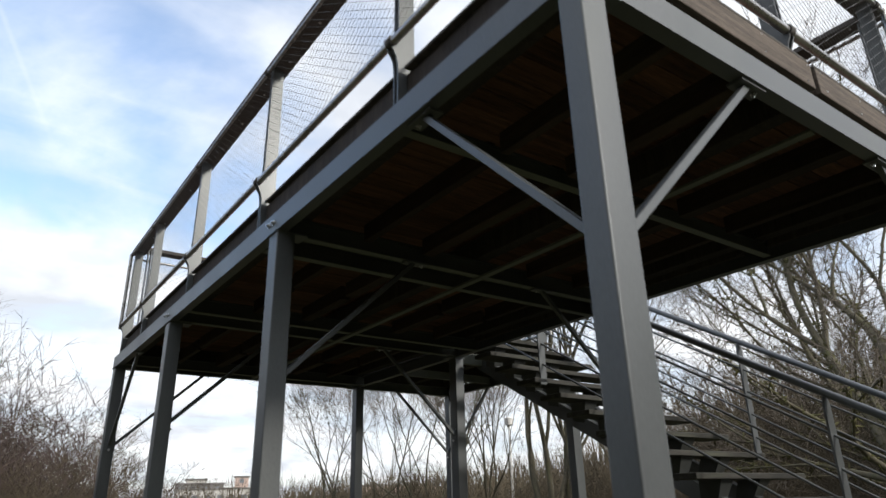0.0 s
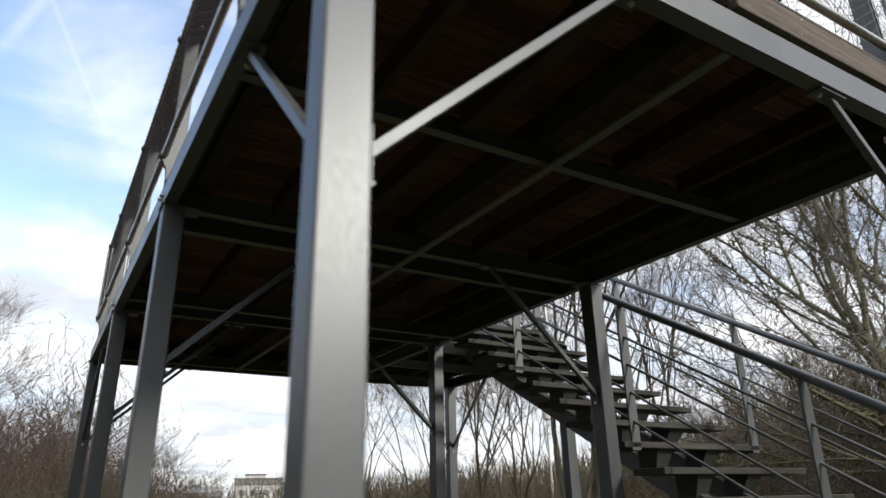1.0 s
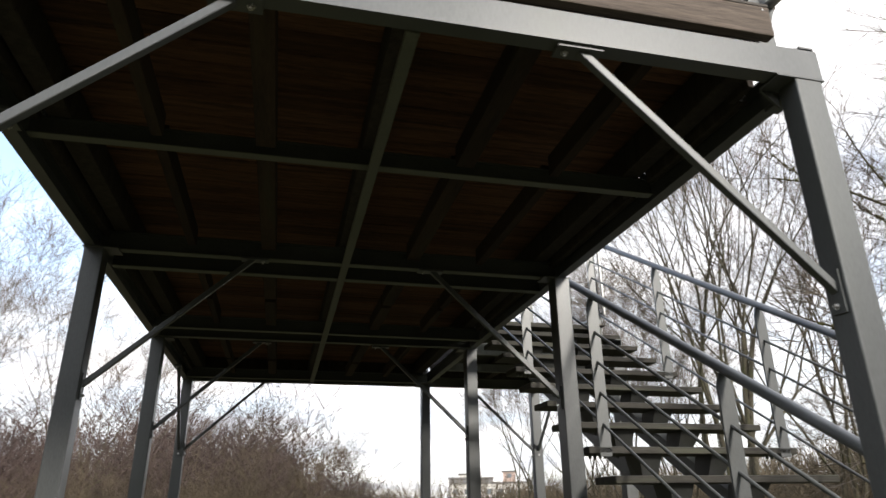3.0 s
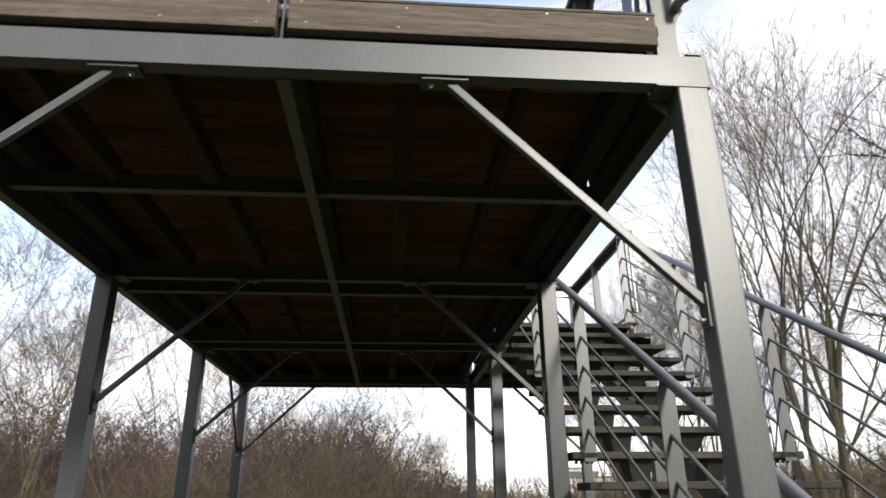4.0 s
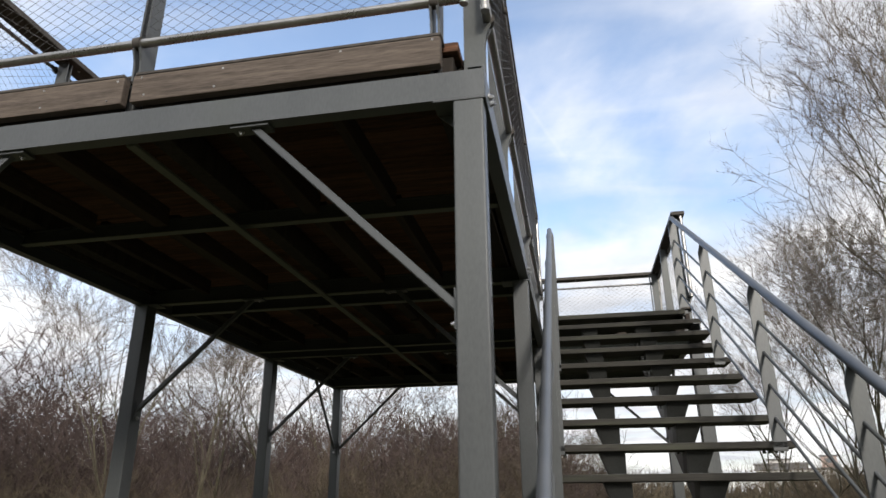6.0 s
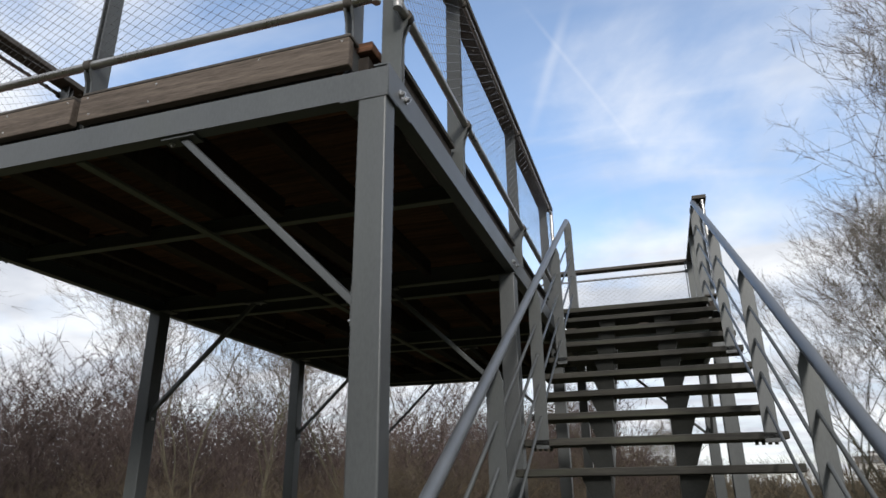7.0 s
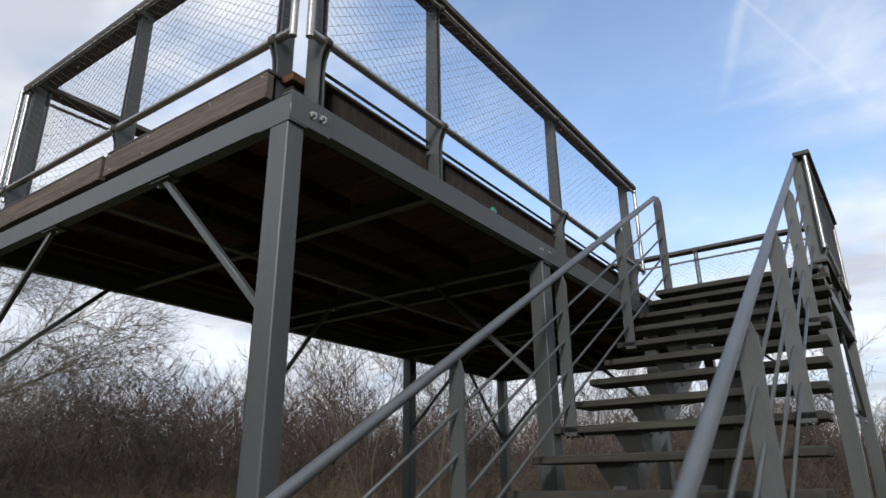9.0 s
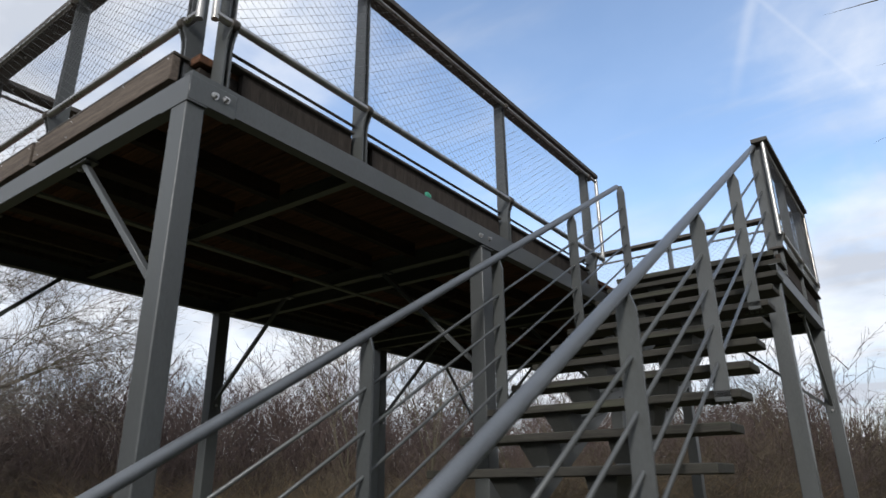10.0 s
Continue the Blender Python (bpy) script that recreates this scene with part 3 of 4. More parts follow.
POST_FOOT = 3.144
railing("front railing of grey posts, dark top rail and cable net", "x", YF, -1, (XL + 0.11, -1.595, -0.19), (XL - 0.06, XR - 0.06), 3.518, 4.42, -0.11, -0.05, -0.125)
railing("side railing of grey posts, dark top rail and cable net", "y", XR, 1, SIDE_POSTS_RIGHT, (0.06, 4.66), 3.492, 4.40, -0.055, 0.006, -0.045)
railing("long side railing of grey posts, dark top rail and cable net", "y", XL, -1, SIDE_POSTS_LEFT, (0.06, YB + 0.03), 3.487, 4.40, -0.08, -0.012, -0.09)
railing("back railing of grey posts, dark top rail and cable net", "x", YB, 1, (XL + 0.2, -1.6, -0.02, LX - 0.08), (XL + 0.05, LX + 0.03), 3.50, 4.44, -0.055, 0.005, -0.02, drop=0.11)
railing("landing railing of grey posts, dark top rail and cable net", "y", LX + 0.02, 1, (5.02, 6.05, 7.08), (LY - 0.03, YB + 0.02), 3.52, 4.44, -0.055, 0.005, -0.02)


# ---- staircase ----
RISE, RUN, STEPS = 0.1915, 0.3235, 17
SX0, SX1 = 0.035, 1.60


def nosing(k):
    return LY - RUN * k, 3.367 - RISE * k


def staircase():
    p = thing("staircase", "straight open-riser stair of grey steel with weathered treads", "stairs")
    for sx, out in ((0.53, -1), (1.01, 1)):
        # sloping stringer with a bracket beneath every tread
        y0, z0 = nosing(STEPS + 0.6)
        y1, z1 = nosing(0.1)
        drop = 0.21
        slant = [(y0 + 0.25, z0 - 0.02), (y0 + 0.52, z0 - 0.02), (y1 + 0.2, z1 - drop - 0.16), (y1 + 0.2, z1 - drop)]
        s = part("stringer", prism(slant, "x", sx - 0.04, sx + 0.04), STEEL, p)
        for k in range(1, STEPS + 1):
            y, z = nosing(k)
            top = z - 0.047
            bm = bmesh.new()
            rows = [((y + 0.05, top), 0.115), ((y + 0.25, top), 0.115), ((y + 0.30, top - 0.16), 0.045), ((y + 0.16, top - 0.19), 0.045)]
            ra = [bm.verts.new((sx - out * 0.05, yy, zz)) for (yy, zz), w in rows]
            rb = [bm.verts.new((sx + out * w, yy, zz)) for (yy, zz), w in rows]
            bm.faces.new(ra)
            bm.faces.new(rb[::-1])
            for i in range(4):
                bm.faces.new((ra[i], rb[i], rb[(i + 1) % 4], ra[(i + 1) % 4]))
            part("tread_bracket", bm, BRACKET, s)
    shape = mesh_of(box((SX0, 0, -0.045), (SX1, 0.275, 0), 0.006, 2), TREAD, "tread")
    for k in range(1, STEPS + 1):
        y, z = nosing(k)
        t = part("tread", shape, TREAD, p)
        t.location = (0, y, z)
        if k % 4 == 0:
            for x0 in (SX0 + 0.05, SX1 - 0.17):
                bm = bmesh.new()
                for i in range(4):
                    tube([(x0 + i * 0.036, 0.10, -0.070), (x0 + i * 0.036, 0.10, -0.046)], 0.011, 8, bm)
                part("clip", bm, UNDER, t)


def stair_rail(x, level, slope, label, out):
    p = thing("stair_handrail", label, "handrail", group="stair handrails")

    def rail_z(y):
        return level + slope * (y - 1.0)

    ytop = 4.87 if out < 0 else 4.97
    part("tube_rail", tube([(x, -0.85, rail_z(-0.85)), (x, ytop, rail_z(ytop))], 0.0265, 18), HANDRAIL, p, "smooth grey tube")
    ks = (0, 4, 8, 12, 16)
    for k in ks:
        y, z = nosing(k)
        y += 0.0 if k else 0.03
        top = rail_z(y) - 0.01
        base = z - 0.05
        w = 0.042
        bm = bmesh.new()
        outl = [(x - w, base), (x + w, base), (x + w, top - 0.075), (x + w * 0.45, top), (x - w * 0.45, top), (x - w, top - 0.075)]
        prism(outl, "y", y, y + 0.014, bm)
        ob = part("baluster", bm, STEEL, p, "flat steel bar")
        part("foot_clip", box((x - w, y + 0.002, base - 0.012), (x + w, y + 0.034, base + 0.05), 0.002, 1), STEEL, ob)
    for i in range(4):
        dz = 0.27 + i * 0.206
        a, b = -0.30, nosing(0)[0] + 0.035
        part("rod", tube([(x, a, rail_z(a) - dz), (x, b, rail_z(b) - dz)], 0.0098, 8), STEEL, p)


staircase()
stair_rail(0.155, 2.058, 0.592, "inner stair handrail of grey tube, flat balusters and four rods", -1)
stair_rail(1.507, 2.051, 0.597, "outer stair handrail of grey tube, flat balusters and four rods", 1)


def green_clip():
    bm = bmesh.new()
    bmesh.ops.create_uvsphere(bm, u_segments=12, v_segments=8, radius=0.028)
    bm.transform(Matrix.Diagonal((0.35, 1.25, 0.8, 1)))
    for f in bm.faces:
        f.smooth = True
    tube([(0.004, -0.02, 0.01), (0.012, 0.015, -0.012)], 0.007, 8, bm)
    ob = new("plastic_clip", mesh_of(bm, GREEN, "plastic_clip", True))
    ob.location = (XR - 0.066, 1.835, 3.205)
    tagged(ob, "small green plastic clip stuck on the dark side board", "clip")


green_clip()


# ---- bare trees and brush ----
def seg_mesh(segs, mat, name, low=0, high=9):
    """Joins branch pieces into one mesh of tapered tubes; a piece that ends in nothing is a cone."""
    verts, faces = [], []
    for level, p, q, r0, r1 in segs:
        if not low <= level <= high:
            continue
        n = 8 if level == 0 else 4 if level == 1 else 3
        d = (q - p).normalized()
        u = d.orthogonal().normalized()
        v = d.cross(u)
        i = len(verts)
        for c, r in ((p, r0), (q, r1)):
            if r == 0.0:
                verts.append(c)
                continue
            for k in range(n):
                a = k * math.tau / n
                verts.append(c + (u * math.cos(a) + v * math.sin(a)) * r)
        if r1 == 0.0:
            faces += [(i + k, i + (k + 1) % n, i + n) for k in range(n)]
        else:
            faces += [(i + k, i + (k + 1) % n, i + n + (k + 1) % n, i + n + k) for k in range(n)]
    me = bpy.data.meshes.new(name)
    me.from_pydata(verts, [], faces)
    me.materials.append(mat)
    me.polygons.foreach_set("use_smooth", [True] * len(me.polygons))
    return me


def spray(segs, rng, p, d, length, r, rise):
    """A thin side shoot with a handful of fine twigs."""
    pts = [p]
    for i in range(3):
        d = (d + Vector((rng.gauss(0, 0.15), rng.gauss(0, 0.15), rng.gauss(0, 0.10) + rise))).normalized()
        pts.append(pts[-1] + d * length / 3)
        segs.append((3, pts[-2], pts[-1], r * (1 - i / 3.4), r * (1 - (i + 1) / 3.4) if i < 2 else 0.0))
        for k in range(2):
            e = (d + Vector((rng.gauss(0, 0.5), rng.gauss(0, 0.5), rng.gauss(0.05, 0.4)))).normalized()
            q = pts[-2].lerp(pts[-1], rng.random())
            segs.append((3, q, q + e * length * rng.uniform(0.25, 0.5), 0.0036, 0.0))


def fork(segs, rng, p, d, length, r, order, orders, rise, shoots):
    """A bough that bends, bears side shoots and parts into two or three at its end."""
    steps = 5 if order < 2 else 3
    pts = [p]
    bend = Vector((rng.gauss(0, 1), rng.gauss(0, 1), 0)) * 0.05
    end = max(r * 0.80, 0.004)
    for i in range(steps):
        d = (d + bend + Vector((rng.gauss(0, 0.06), rng.gauss(0, 0.06), rng.gauss(0, 0.05) + rise))).normalized()
        pts.append(pts[-1] + d * length / steps)
        a, b = r + (end - r) * i / steps, r + (end - r) * (i + 1) / steps
        level = 0 if a > 0.045 else 1 if a > 0.011 else 3
        segs.append((level, pts[-2], pts[-1], a, b))
    for k in range(int(shoots * (0.4 if order == 0 else 1.0) * rng.uniform(0.7, 1.3) + 0.5)):
        t = rng.uniform(0.15, 1.0) * steps
        i = min(int(t), steps - 1)
        axis = (pts[i + 1] - pts[i]).normalized()
        side = axis.orthogonal().normalized()
        side.rotate(Matrix.Rotation(rng.uniform(0, math.tau), 3, axis))
        ang = radians(rng.uniform(30, 70))
        spray(segs, rng, pts[i].lerp(pts[i + 1], t - i), axis * math.cos(ang) + side * math.sin(ang), rng.uniform(0.45, 1.15) * (0.75 + 0.1 * orders - 0.08 * order), 0.0062, rise)
    if order >= orders:
        for k in range(3):
            spray(segs, rng, pts[-1], (d + Vector((rng.gauss(0, 0.35), rng.gauss(0, 0.35), rng.gauss(0, 0.3)))).normalized(), rng.uniform(0.5, 0.9), end, rise)
        return
    turn = rng.uniform(0, math.tau)
    n = 2 if rng.random() < 0.72 else 3
    for k in range(n):
        axis = d
        side = axis.orthogonal().normalized()
        side.rotate(Matrix.Rotation(turn + k * math.tau / n + rng.uniform(-0.4, 0.4), 3, axis))
        ang = radians(rng.uniform(4, 13) if k == 0 else rng.uniform(16, 30))
        thin = rng.uniform(0.82, 0.92) if k == 0 else rng.uniform(0.55, 0.72)
        fork(segs, rng, pts[-1], axis * math.cos(ang) + side * math.sin(ang), length * rng.uniform(0.72, 0.92), end * thin, order + 1, orders, rise, shoots)


def forked_tree(seed, stems, lean, length, r, orders=5, rise=0.05, shoots=4, bole=0.0, boughs=0, mossy=False):
    """Stems that fan out from one base (or from the top of a bole) and fork again and again."""
    rng = random.Random(seed)
    segs = []
    foot = Vector((0, 0, -0.1))
    if bole:
        head = Vector((0.06, 0.04, bole))
        for i in range(4):
            segs.append((0, foot.lerp(head, i / 4), foot.lerp(head, (i + 1) / 4), r * (2.0 - 0.14 * i), r * (2.0 - 0.14 * (i + 1))))
    else:
        head = foot
    for k in range(stems):
        a = math.tau * (k + rng.uniform(-0.3, 0.3)) / stems
        tip = lean * rng.uniform(0.35, 1.2)
        start = head + Vector((math.cos(a), math.sin(a), 0)) * (0.0 if bole else 0.14)
        fork(segs, rng, start, Vector((math.cos(a) * tip, math.sin(a) * tip, 1)).normalized(), length * rng.uniform(0.85, 1.1), r * rng.uniform(0.75, 1.0), 0, orders, rise, shoots)
    for k in range(boughs):
        a = math.tau * (k + rng.uniform(-0.25, 0.25)) / boughs
        start = foot.lerp(head, rng.uniform(0.75, 1.0))
        fork(segs, rng, start, Vector((math.cos(a), math.sin(a), 0.32)).normalized(), length * 0.62, r * 0.42, 1, orders, 0.015, shoots)
    tufts = []
    if mossy:
        thick = [g for g in segs if g[0] < 2]
        for k in range(5200):
            level, p, q, r0, r1 = thick[int(rng.random() ** 1.5 * len(thick))]
            c = p.lerp(q, rng.random())
            e = Vector((rng.gauss(0, 1), rng.gauss(0, 1), rng.gauss(0.3, 1))).normalized()
            c = c + e * r1
            tufts.append((3, c, c + e * rng.uniform(0.05, 0.16) + Vector((0, 0, -0.03)), 0.016, 0.0))
    return seg_mesh(segs, BARK, "trunk", 0, 1), seg_mesh(segs, TWIG, "crown", 2, 9), seg_mesh(tufts, MOSS, "moss") if mossy else None


def trees():
    kinds = [
        forked_tree(29, 5, 0.20, 2.75, 0.105, 5, 0.085, 2.2),
        forked_tree(22, 3, 0.16, 2.6, 0.08, 5, 0.085, 1.5),
        forked_tree(23, 2, 0.12, 2.0, 0.05, 5, 0.06, 1.8),
        forked_tree(24, 2, 0.14, 1.85, 0.055, 5, 0.06, 1.8),
        forked_tree(25, 2, 0.16, 2.1, 0.125, 5, 0.05, 2.6, bole=1.9, boughs=4, mossy=True),
        forked_tree(26, 6, 0.85, 1.75, 0.075, 5, -0.015, 4.0, bole=1.5, boughs=4),
    ]
    for kind, x, y, turn, size in TREES:
        look_of = {0: "tall leafless multi-stemmed tree with a spreading crown", 1: "tall leafless tree of several forking stems", 4: "leafless tree with thick mossy olive trunks", 5: "low leafless tree with wide-reaching boughs and fine twigs"}
        t = thing("bare_tree", look_of.get(kind, "slender leafless tree with forking pale stems"), "tree", (x, y, 0), "bare trees")
        t.rotation_euler = (0, 0, radians(turn))
        t.scale = (size, size, size)
        trunk, crown, moss = kinds[kind]
        part("trunk", trunk, BARK, t)
        part("crown", crown, TWIG, t, "fine leafless twigs")
        if moss:
            part("moss", moss, MOSS, t, "olive green moss tufts")


def shrub_arrays(seed, height, leafy=0.0, spread=0.6, stems=14, twigs=20, tips=5, thick=1.0):
    """A bush of arching stems, as arrays of corners and three-cornered faces."""
    rng = random.Random(seed)
    segs = []
    for s in range(stems):
        a, lean = rng.uniform(0, math.tau), rng.uniform(0.02, spread)
        d = Vector((math.cos(a) * lean, math.sin(a) * lean, 1)).normalized()
        p = Vector((rng.gauss(0, 0.5), rng.gauss(0, 0.5), -0.05))
        L = height * rng.uniform(0.6, 1.0) * (1 - 0.25 * lean)
        pts = [p]
        for i in range(4):
            d = (d + Vector((math.cos(a) * 0.05 * lean + rng.gauss(0, 0.16), math.sin(a) * 0.05 * lean + rng.gauss(0, 0.16), 0.01))).normalized()
            pts.append(pts[-1] + d * L / 4)
            segs.append((3, pts[-2], pts[-1], 0.012 * (1 - i / 4.2), 0.012 * (1 - (i + 1) / 4.2) if i < 3 else 0.0))
        for k in range(twigs):
            t = (1 - rng.uniform(0, 0.92) ** 1.2) * 3.99
            i = int(t)
            q = pts[i].lerp(pts[i + 1], t - i)
            b = rng.uniform(0, math.tau)
            e = (d * 0.8 + Vector((math.cos(b), math.sin(b), rng.uniform(-0.1, 0.5))) * rng.uniform(0.5, 1.3)).normalized()
            tip = q + e * L * rng.uniform(0.12, 0.30)
            segs.append((3, q, tip, 0.0052 * thick, 0.0))
            for j in range(tips):
                f = (e + Vector((rng.gauss(0, 0.6), rng.gauss(0, 0.6), rng.gauss(0.12, 0.5)))).normalized()
                w = q.lerp(tip, rng.uniform(0.2, 0.95))
                end = w + f * L * rng.uniform(0.05, 0.13)
                segs.append((3, w, end, 0.0040 * thick, 0.0))
                if rng.random() < leafy:
                    segs.append((3, end, end + Vector((rng.gauss(0, 0.035), rng.gauss(0, 0.035), rng.uniform(-0.06, 0.02))), 0.017, 0.0))
    me = seg_mesh(segs, BRUSH, "tmp_shrub")
    v = np.empty(len(me.vertices) * 3)
    me.vertices.foreach_get("co", v)
    me.calc_loop_triangles()
    f = np.empty(len(me.loop_triangles) * 3, dtype=int)
    me.loop_triangles.foreach_get("vertices", f)
    bpy.data.meshes.remove(me)
    return v.reshape(-1, 3), f.reshape(-1, 3)


def dry_reeds():
    """Straw-coloured stalks that arch over in front of the scrub."""
    rng = random.Random(91)
    segs = []
    for c in range(150):
        b, far = rng.uniform(-62, 66), rng.uniform(10.5, 16)
        if noise.noise((b * 0.09, far * 0.3, 3.3)) < -0.12 or 3 < b < 17:
            continue
        cx, cy = far * math.sin(radians(b)), -1.5 + far * math.cos(radians(b))
        for s in range(rng.randint(14, 30)):
            a = rng.uniform(0, math.tau)
            d = Vector((math.cos(a) * 0.3, math.sin(a) * 0.3, 1)).normalized()
            p = Vector((cx + rng.gauss(0, 0.45), cy + rng.gauss(0, 0.45), -0.03))
            L, sag = rng.uniform(1.5, 2.6), rng.uniform(0.1, 0.4)
            for i in range(5):
                d = (d + Vector((math.cos(a) * 0.12, math.sin(a) * 0.12, -sag * i * 0.35)) + Vector((rng.gauss(0, 0.06), rng.gauss(0, 0.06), 0))).normalized()
                q = p + d * L / 5
                segs.append((3, p, q, 0.0075 * (1 - i / 6), 0.0075 * (1 - (i + 1) / 6) if i < 4 else 0.0))
                p = q
    ob = new("dry_reeds", seg_mesh(segs, REED, "dry_reeds"))
    tagged(ob, "patchy straw-brown dead stalks in front of the scrub", "dry grass", kind="stuff")


def scrub(name, label, mat, kinds, spots, rng):
    """Many bushes joined into one uncountable mass."""
    vs, fs, base = [], [], 0
    for bearing, far, size in spots:
        x, y = far * math.sin(radians(bearing)), -1.5 + far * math.cos(radians(bearing))
        v, f = kinds[far >= 22][rng.randrange(len(kinds[0]))]
        a = rng.uniform(0, math.tau)
        c, s = math.cos(a), math.sin(a)
        vs.append(np.stack([v[:, 0] * c - v[:, 1] * s, v[:, 0] * s + v[:, 1] * c, v[:, 2] * rng.uniform(0.85, 1.15)], 1) * size + (x, y, 0))
        fs.append(f + base)
        base += len(v)
    me = bpy.data.meshes.new(name)
    me.from_pydata(np.concatenate(vs).tolist(), [], np.concatenate(fs).tolist())
    me.materials.append(mat)
    tagged(new(name, me), label, "scrub", kind="stuff")


def thicket():
    rng = random.Random(77)
    near = [shrub_arrays(31 + i, 4.3, (0.0, 0.55, 0.0, 0.3, 0.1)[i], (0.75, 1.1, 0.6, 1.2, 0.9)[i]) for i in range(5)]
    plain = [shrub_arrays(51 + i, 4.3, 0.0, (0.8, 1.1, 1.3, 0.7, 0.9)[i], 11, 16, 4, 1.6) for i in range(5)]
    upright = [shrub_arrays(41 + i, 4.3, 0.0, (0.22, 0.3, 0.4, 0.25)[i], 18, 13, 3, 1.75) for i in range(4)]
    low_rows = ((12, 4.8, 0.5), (15, 4.0, 0.8), (19, 2.9, 1.0), (25, 2.3, 1.05), (33, 1.8, 1.05))
    tall_rows = ((21, 2.1, 1.0), (27, 1.7, 1.0), (35, 1.4, 1.0))
    scrub("thicket", "dense leafless brown scrub round the meadow", BRUSH, (near, plain), thicket_spots(rng, brush_height, low_rows, 75), rng)
    scrub("shrub_belt", "tall leafless upright reddish shrubs behind the nearer scrub", RED_TWIG, (upright, upright), thicket_spots(rng, stem_height, tall_rows, 3), rng)


def far_woods():
    """The closed mass of trunks and bushes behind the scrub, plus an unseen light-blocking belt."""
    rng = random.Random(55)
    segs = []
    for k in range(15000):
        b, far = rng.uniform(-88, 80), rng.uniform(44, 62)
        top = brush_height(b) * rng.uniform(0.2, 0.85) if k < 8000 else min(stem_height(b), 3 + brush_height(b) * 2) * (rng.uniform(0.45, 0.9) + 0.22 * noise.noise((b * 0.25, far * 0.05, 2.0)))
        high = 1.5 + far * math.tan(radians(top))
        x, y = far * math.sin(radians(b)), -1.5 + far * math.cos(radians(b))
        tip = Vector((x + rng.gauss(0, 1.3), y + rng.gauss(0, 1.3), high))
        segs.append((3, Vector((x, y, -0.2)), tip, rng.uniform(0.05, 0.20) if k < 8000 else rng.uniform(0.025, 0.075), 0.0))
    for k in range(5200):       # unseen belt added behind the camera to cut low light on the steel
        b, far = rng.uniform(78, 272), rng.uniform(19, 27)
        # kept lower about the sun's bearing so that the sun gets through
        high = 1.5 + far * math.tan(radians((rng.uniform(7, 14) if abs(b - 158) < 24 else rng.uniform(10, 23)) + 4 * noise.noise((b * 0.12, 0.0, 5.0))))
        x, y = far * math.sin(radians(b)), -1.5 + far * math.cos(radians(b))
        tip = Vector((x + rng.gauss(0, 0.9), y + rng.gauss(0, 0.9), high))
        segs.append((3, Vector((x, y, -0.2)), tip, rng.uniform(0.04, 0.16), 0.0))
    ob = new("far_woods", seg_mesh(segs, BRUSH, "far_woods"))
    tagged(ob, "dense brown wood closing the view, with an added unseen belt behind", "wood", kind="stuff")


def thicket_spots(rng, height, rows, last):
    """Bearing, distance and size of each bush, in rows one behind the other."""
    spots = []
    for far, step, share in rows:
        b = -85.0
        while b < last:
            size = far * math.tan(radians(1.12 * height(b) * share)) + 1.5
            spots.append((b + rng.uniform(-1.5, 1.5), far * rng.uniform(0.92, 1.08), max(0.3, size / 4.3) * rng.uniform(0.7, 1.05) * (1 + 0.3 * noise.noise((b * 0.16, far * 0.21, 0.7)))))
            b += step
    return spots


def brush_height(b):
    """How high the dense scrub stands, in degrees above eye level, by bearing."""
    return np.interp(b, (-85, -45, -38, -20, -14, -6, -2, 1, 3, 7, 9, 15, 17, 20, 40, 46, 52, 58, 64, 75), (3.4, 3.4, 4.0, 4.6, 6.0, 8.2, 6.6, 3.0, 1.8, 1.6, 0.7, 0.7, 2.0, 2.6, 5.4, 8.2, 11.0, 14.0, 16.5, 17))


def stem_height(b):
    """How high the thin upright stems behind it stand."""
    return np.interp(b, (-85, -45, -36, -20, -8, -2, 2, 40, 46, 52, 58, 64, 75), (10.2, 9.8, 8.2, 7.6, 9.2, 7.0, 2.5, 5.2, 6.8, 9.2, 13.5, 16.5, 17))


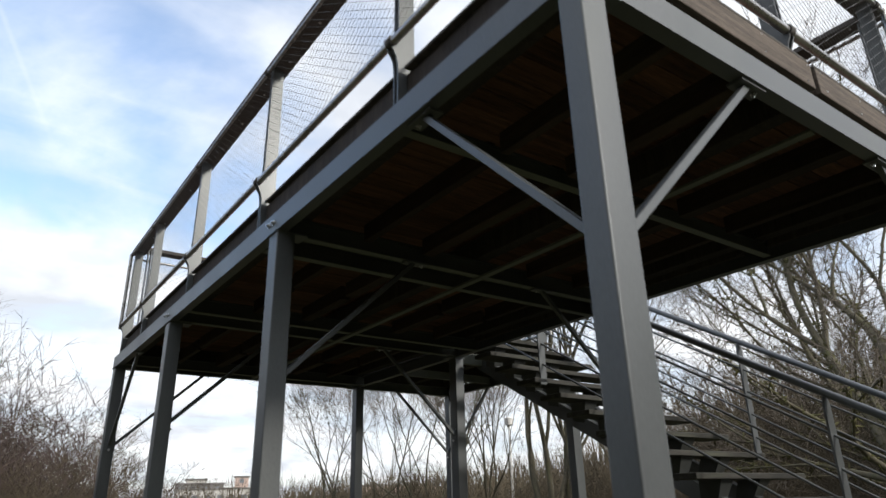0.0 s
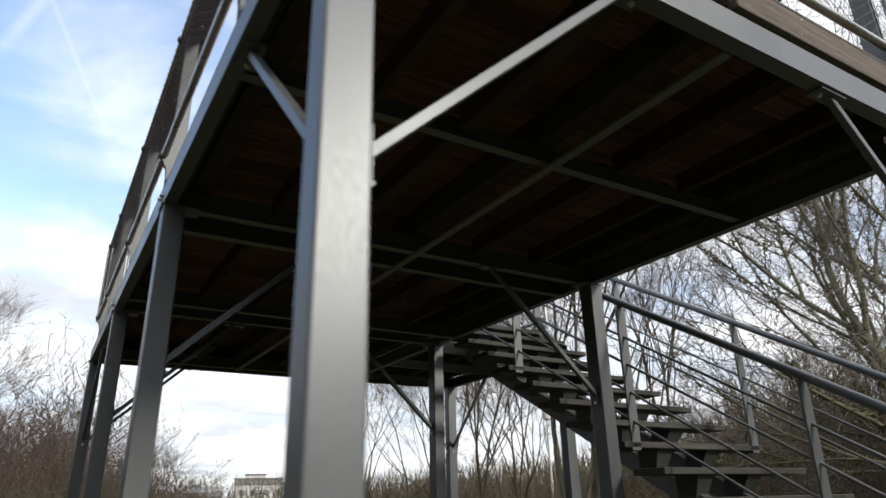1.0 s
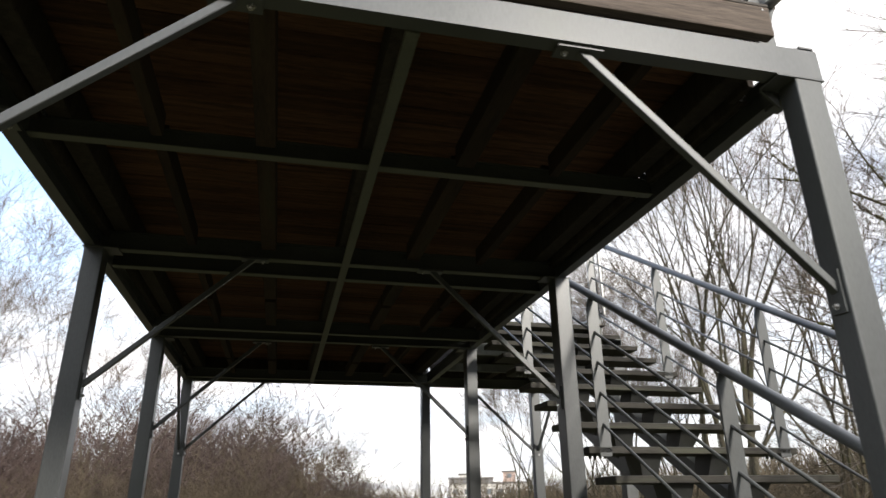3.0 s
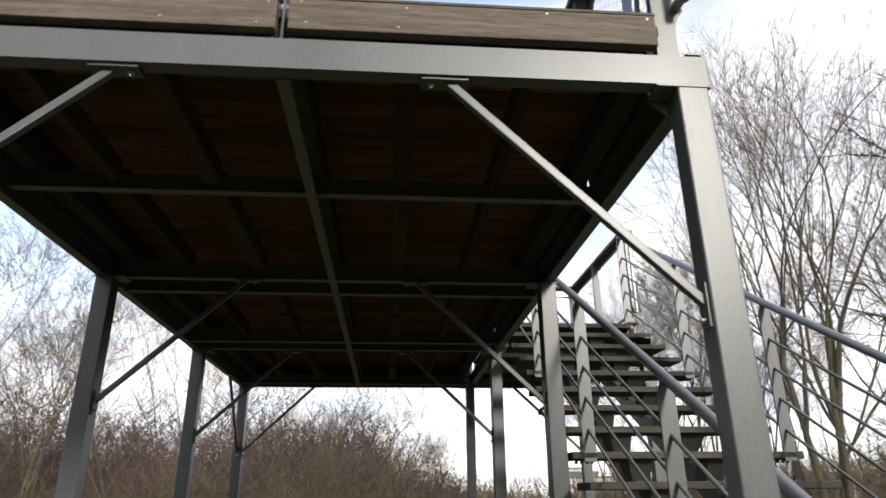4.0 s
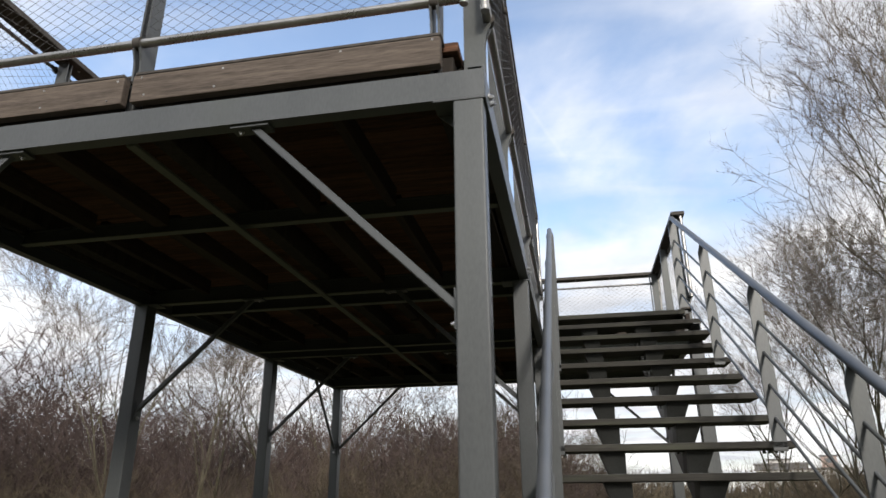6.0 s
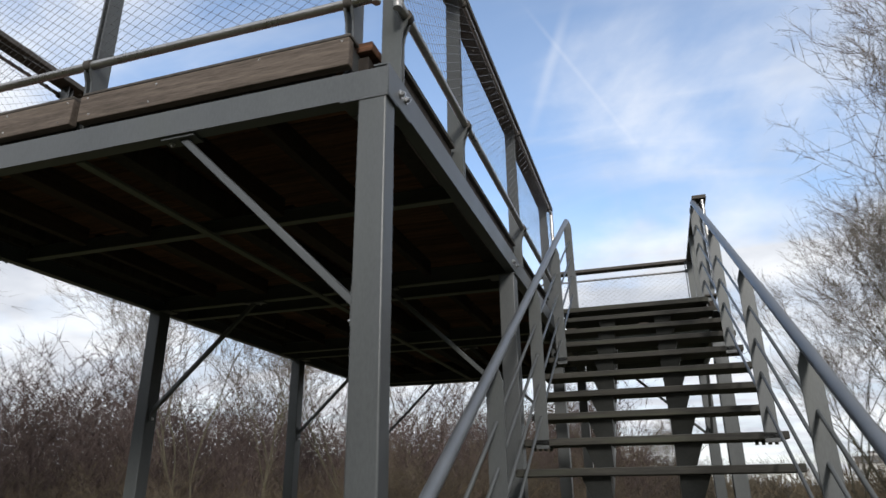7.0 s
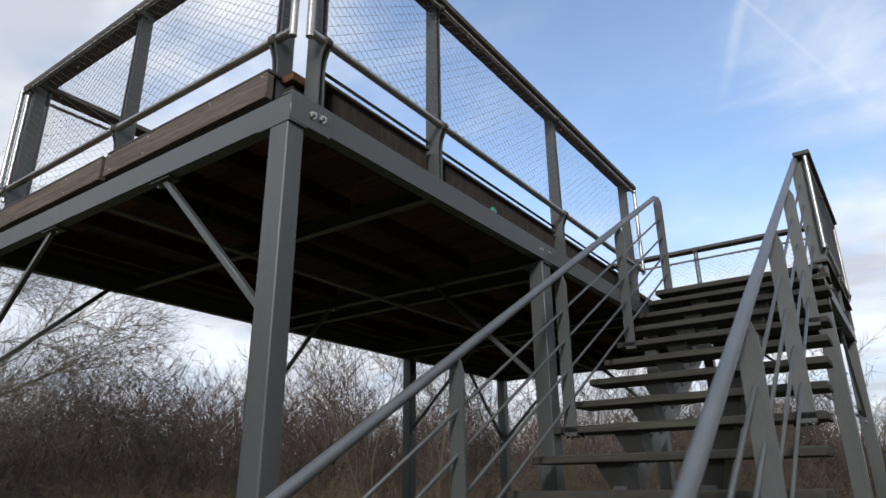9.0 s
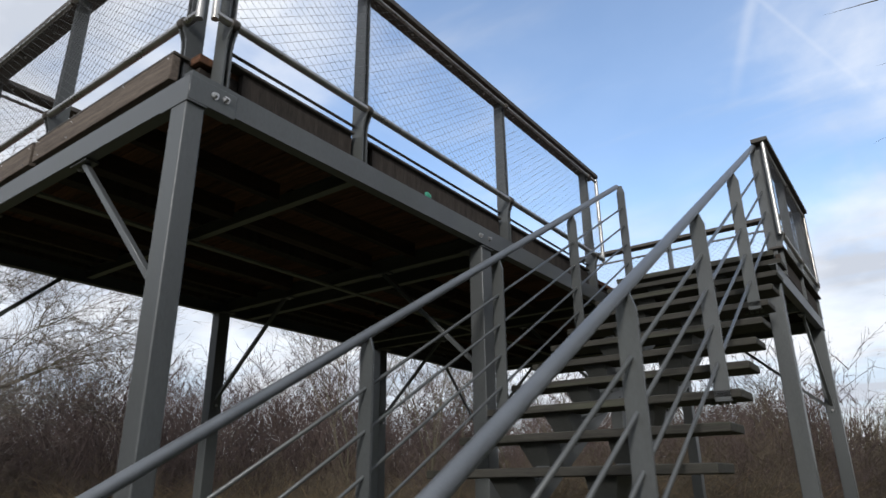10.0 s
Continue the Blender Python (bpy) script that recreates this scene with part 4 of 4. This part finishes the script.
TREES = (
    (0, 7.4, 10.9, 57, 0.95), (1, 10.2, 11.0, 80, 0.85),
    (4, 7.8, 3.6, 80, 1.0), (4, 13.0, 5.5, 120, 0.95), (2, 7.4, 16.5, 310, 0.95), (3, 10.0, 17.0, 50, 1.1), (3, 7.5, 21.0, 95, 0.9), (2, 8.8, 15.0, 30, 1.0), (3, 8.4, 18.2, 280, 1.0),
    (2, -8.8, 13.5, 120, 0.88), (3, -8.0, 17.5, 170, 0.95), (5, -15.0, 2.2, 330, 1.02), (3, 6.8, 14.2, 200, 1.0), (3, -10.5, 17.5, 75, 1.0), (2, -9.8, 11.8, 60, 0.9), (2, -7.2, 19.5, 250, 0.95),
    (3, 1.6, 34.0, 60, 0.7), (2, 6.0, 20.5, 200, 0.95), (2, 12.5, 27.0, 60, 0.9), (3, 17.0, 24.0, 160, 1.1),
)
trees()
thicket()
far_woods()
dry_reeds()


# ---- far flats ----
def flats(x, y, wide, deep, high, turn, mat, label):
    p = thing("apartment_building", label, "building", (x, y, 0), "far apartment buildings")
    p.rotation_euler = (0, 0, radians(turn))
    part("wall", box((-wide / 2, 0, 0), (wide / 2, deep, high)), mat, p)
    part("roof", box((-wide / 2 - 0.4, -0.4, high + 0.01), (wide / 2 + 0.4, deep + 0.4, high + 0.5)), ROOF, p)
    pane = mesh_of(box((-0.8, -0.06, 0), (0.8, 0.1, 1.5)), PANE, "window")
    floors, bays = int(high / 3), int(wide / 3.4)
    for i in range(floors):
        for j in range(bays):
            ob = part("window", pane, PANE, p)
            ob.location = ((j + 0.5) * wide / bays - wide / 2, 0, i * 3 + 1.0)


def street_lamp(x, y):
    p = thing("street_lamp", "slim pale street lamp among the bare trees", "lamp", (x, y, 0))
    part("pole", tube([(0, 0, 0), (0, 0, 1.0), (0, 0, 4.6)], [0.07, 0.06, 0.045], 10), RENDER_WALL, p)
    part("lantern", tube([(0, 0, 4.6), (0, 0, 4.68), (0, 0, 4.95), (0, 0, 5.02)], [0.06, 0.17, 0.21, 0.05], 12), RENDER_WALL, p, "pale lantern head")


street_lamp(15.4, 21.6)
flats(61.3, 203, 24, 12, 7.0, -17, RENDER_WALL, "low pale far block of flats with rows of windows")
flats(62.5, 228, 15, 12, 9.3, -16, ROOF, "far building with dull brown-grey walls")
flats(80.5, 240, 4.6, 5, 12.0, -18, RED_WALL, "narrow pinkish far tower with windows")
flats(70.0, 258, 7, 10, 11.8, -16, RENDER_WALL, "white far block of flats with rows of windows")
flats(118, 196, 26, 12, 7.5, -31, RED_WALL, "reddish far block of flats with rows of windows")
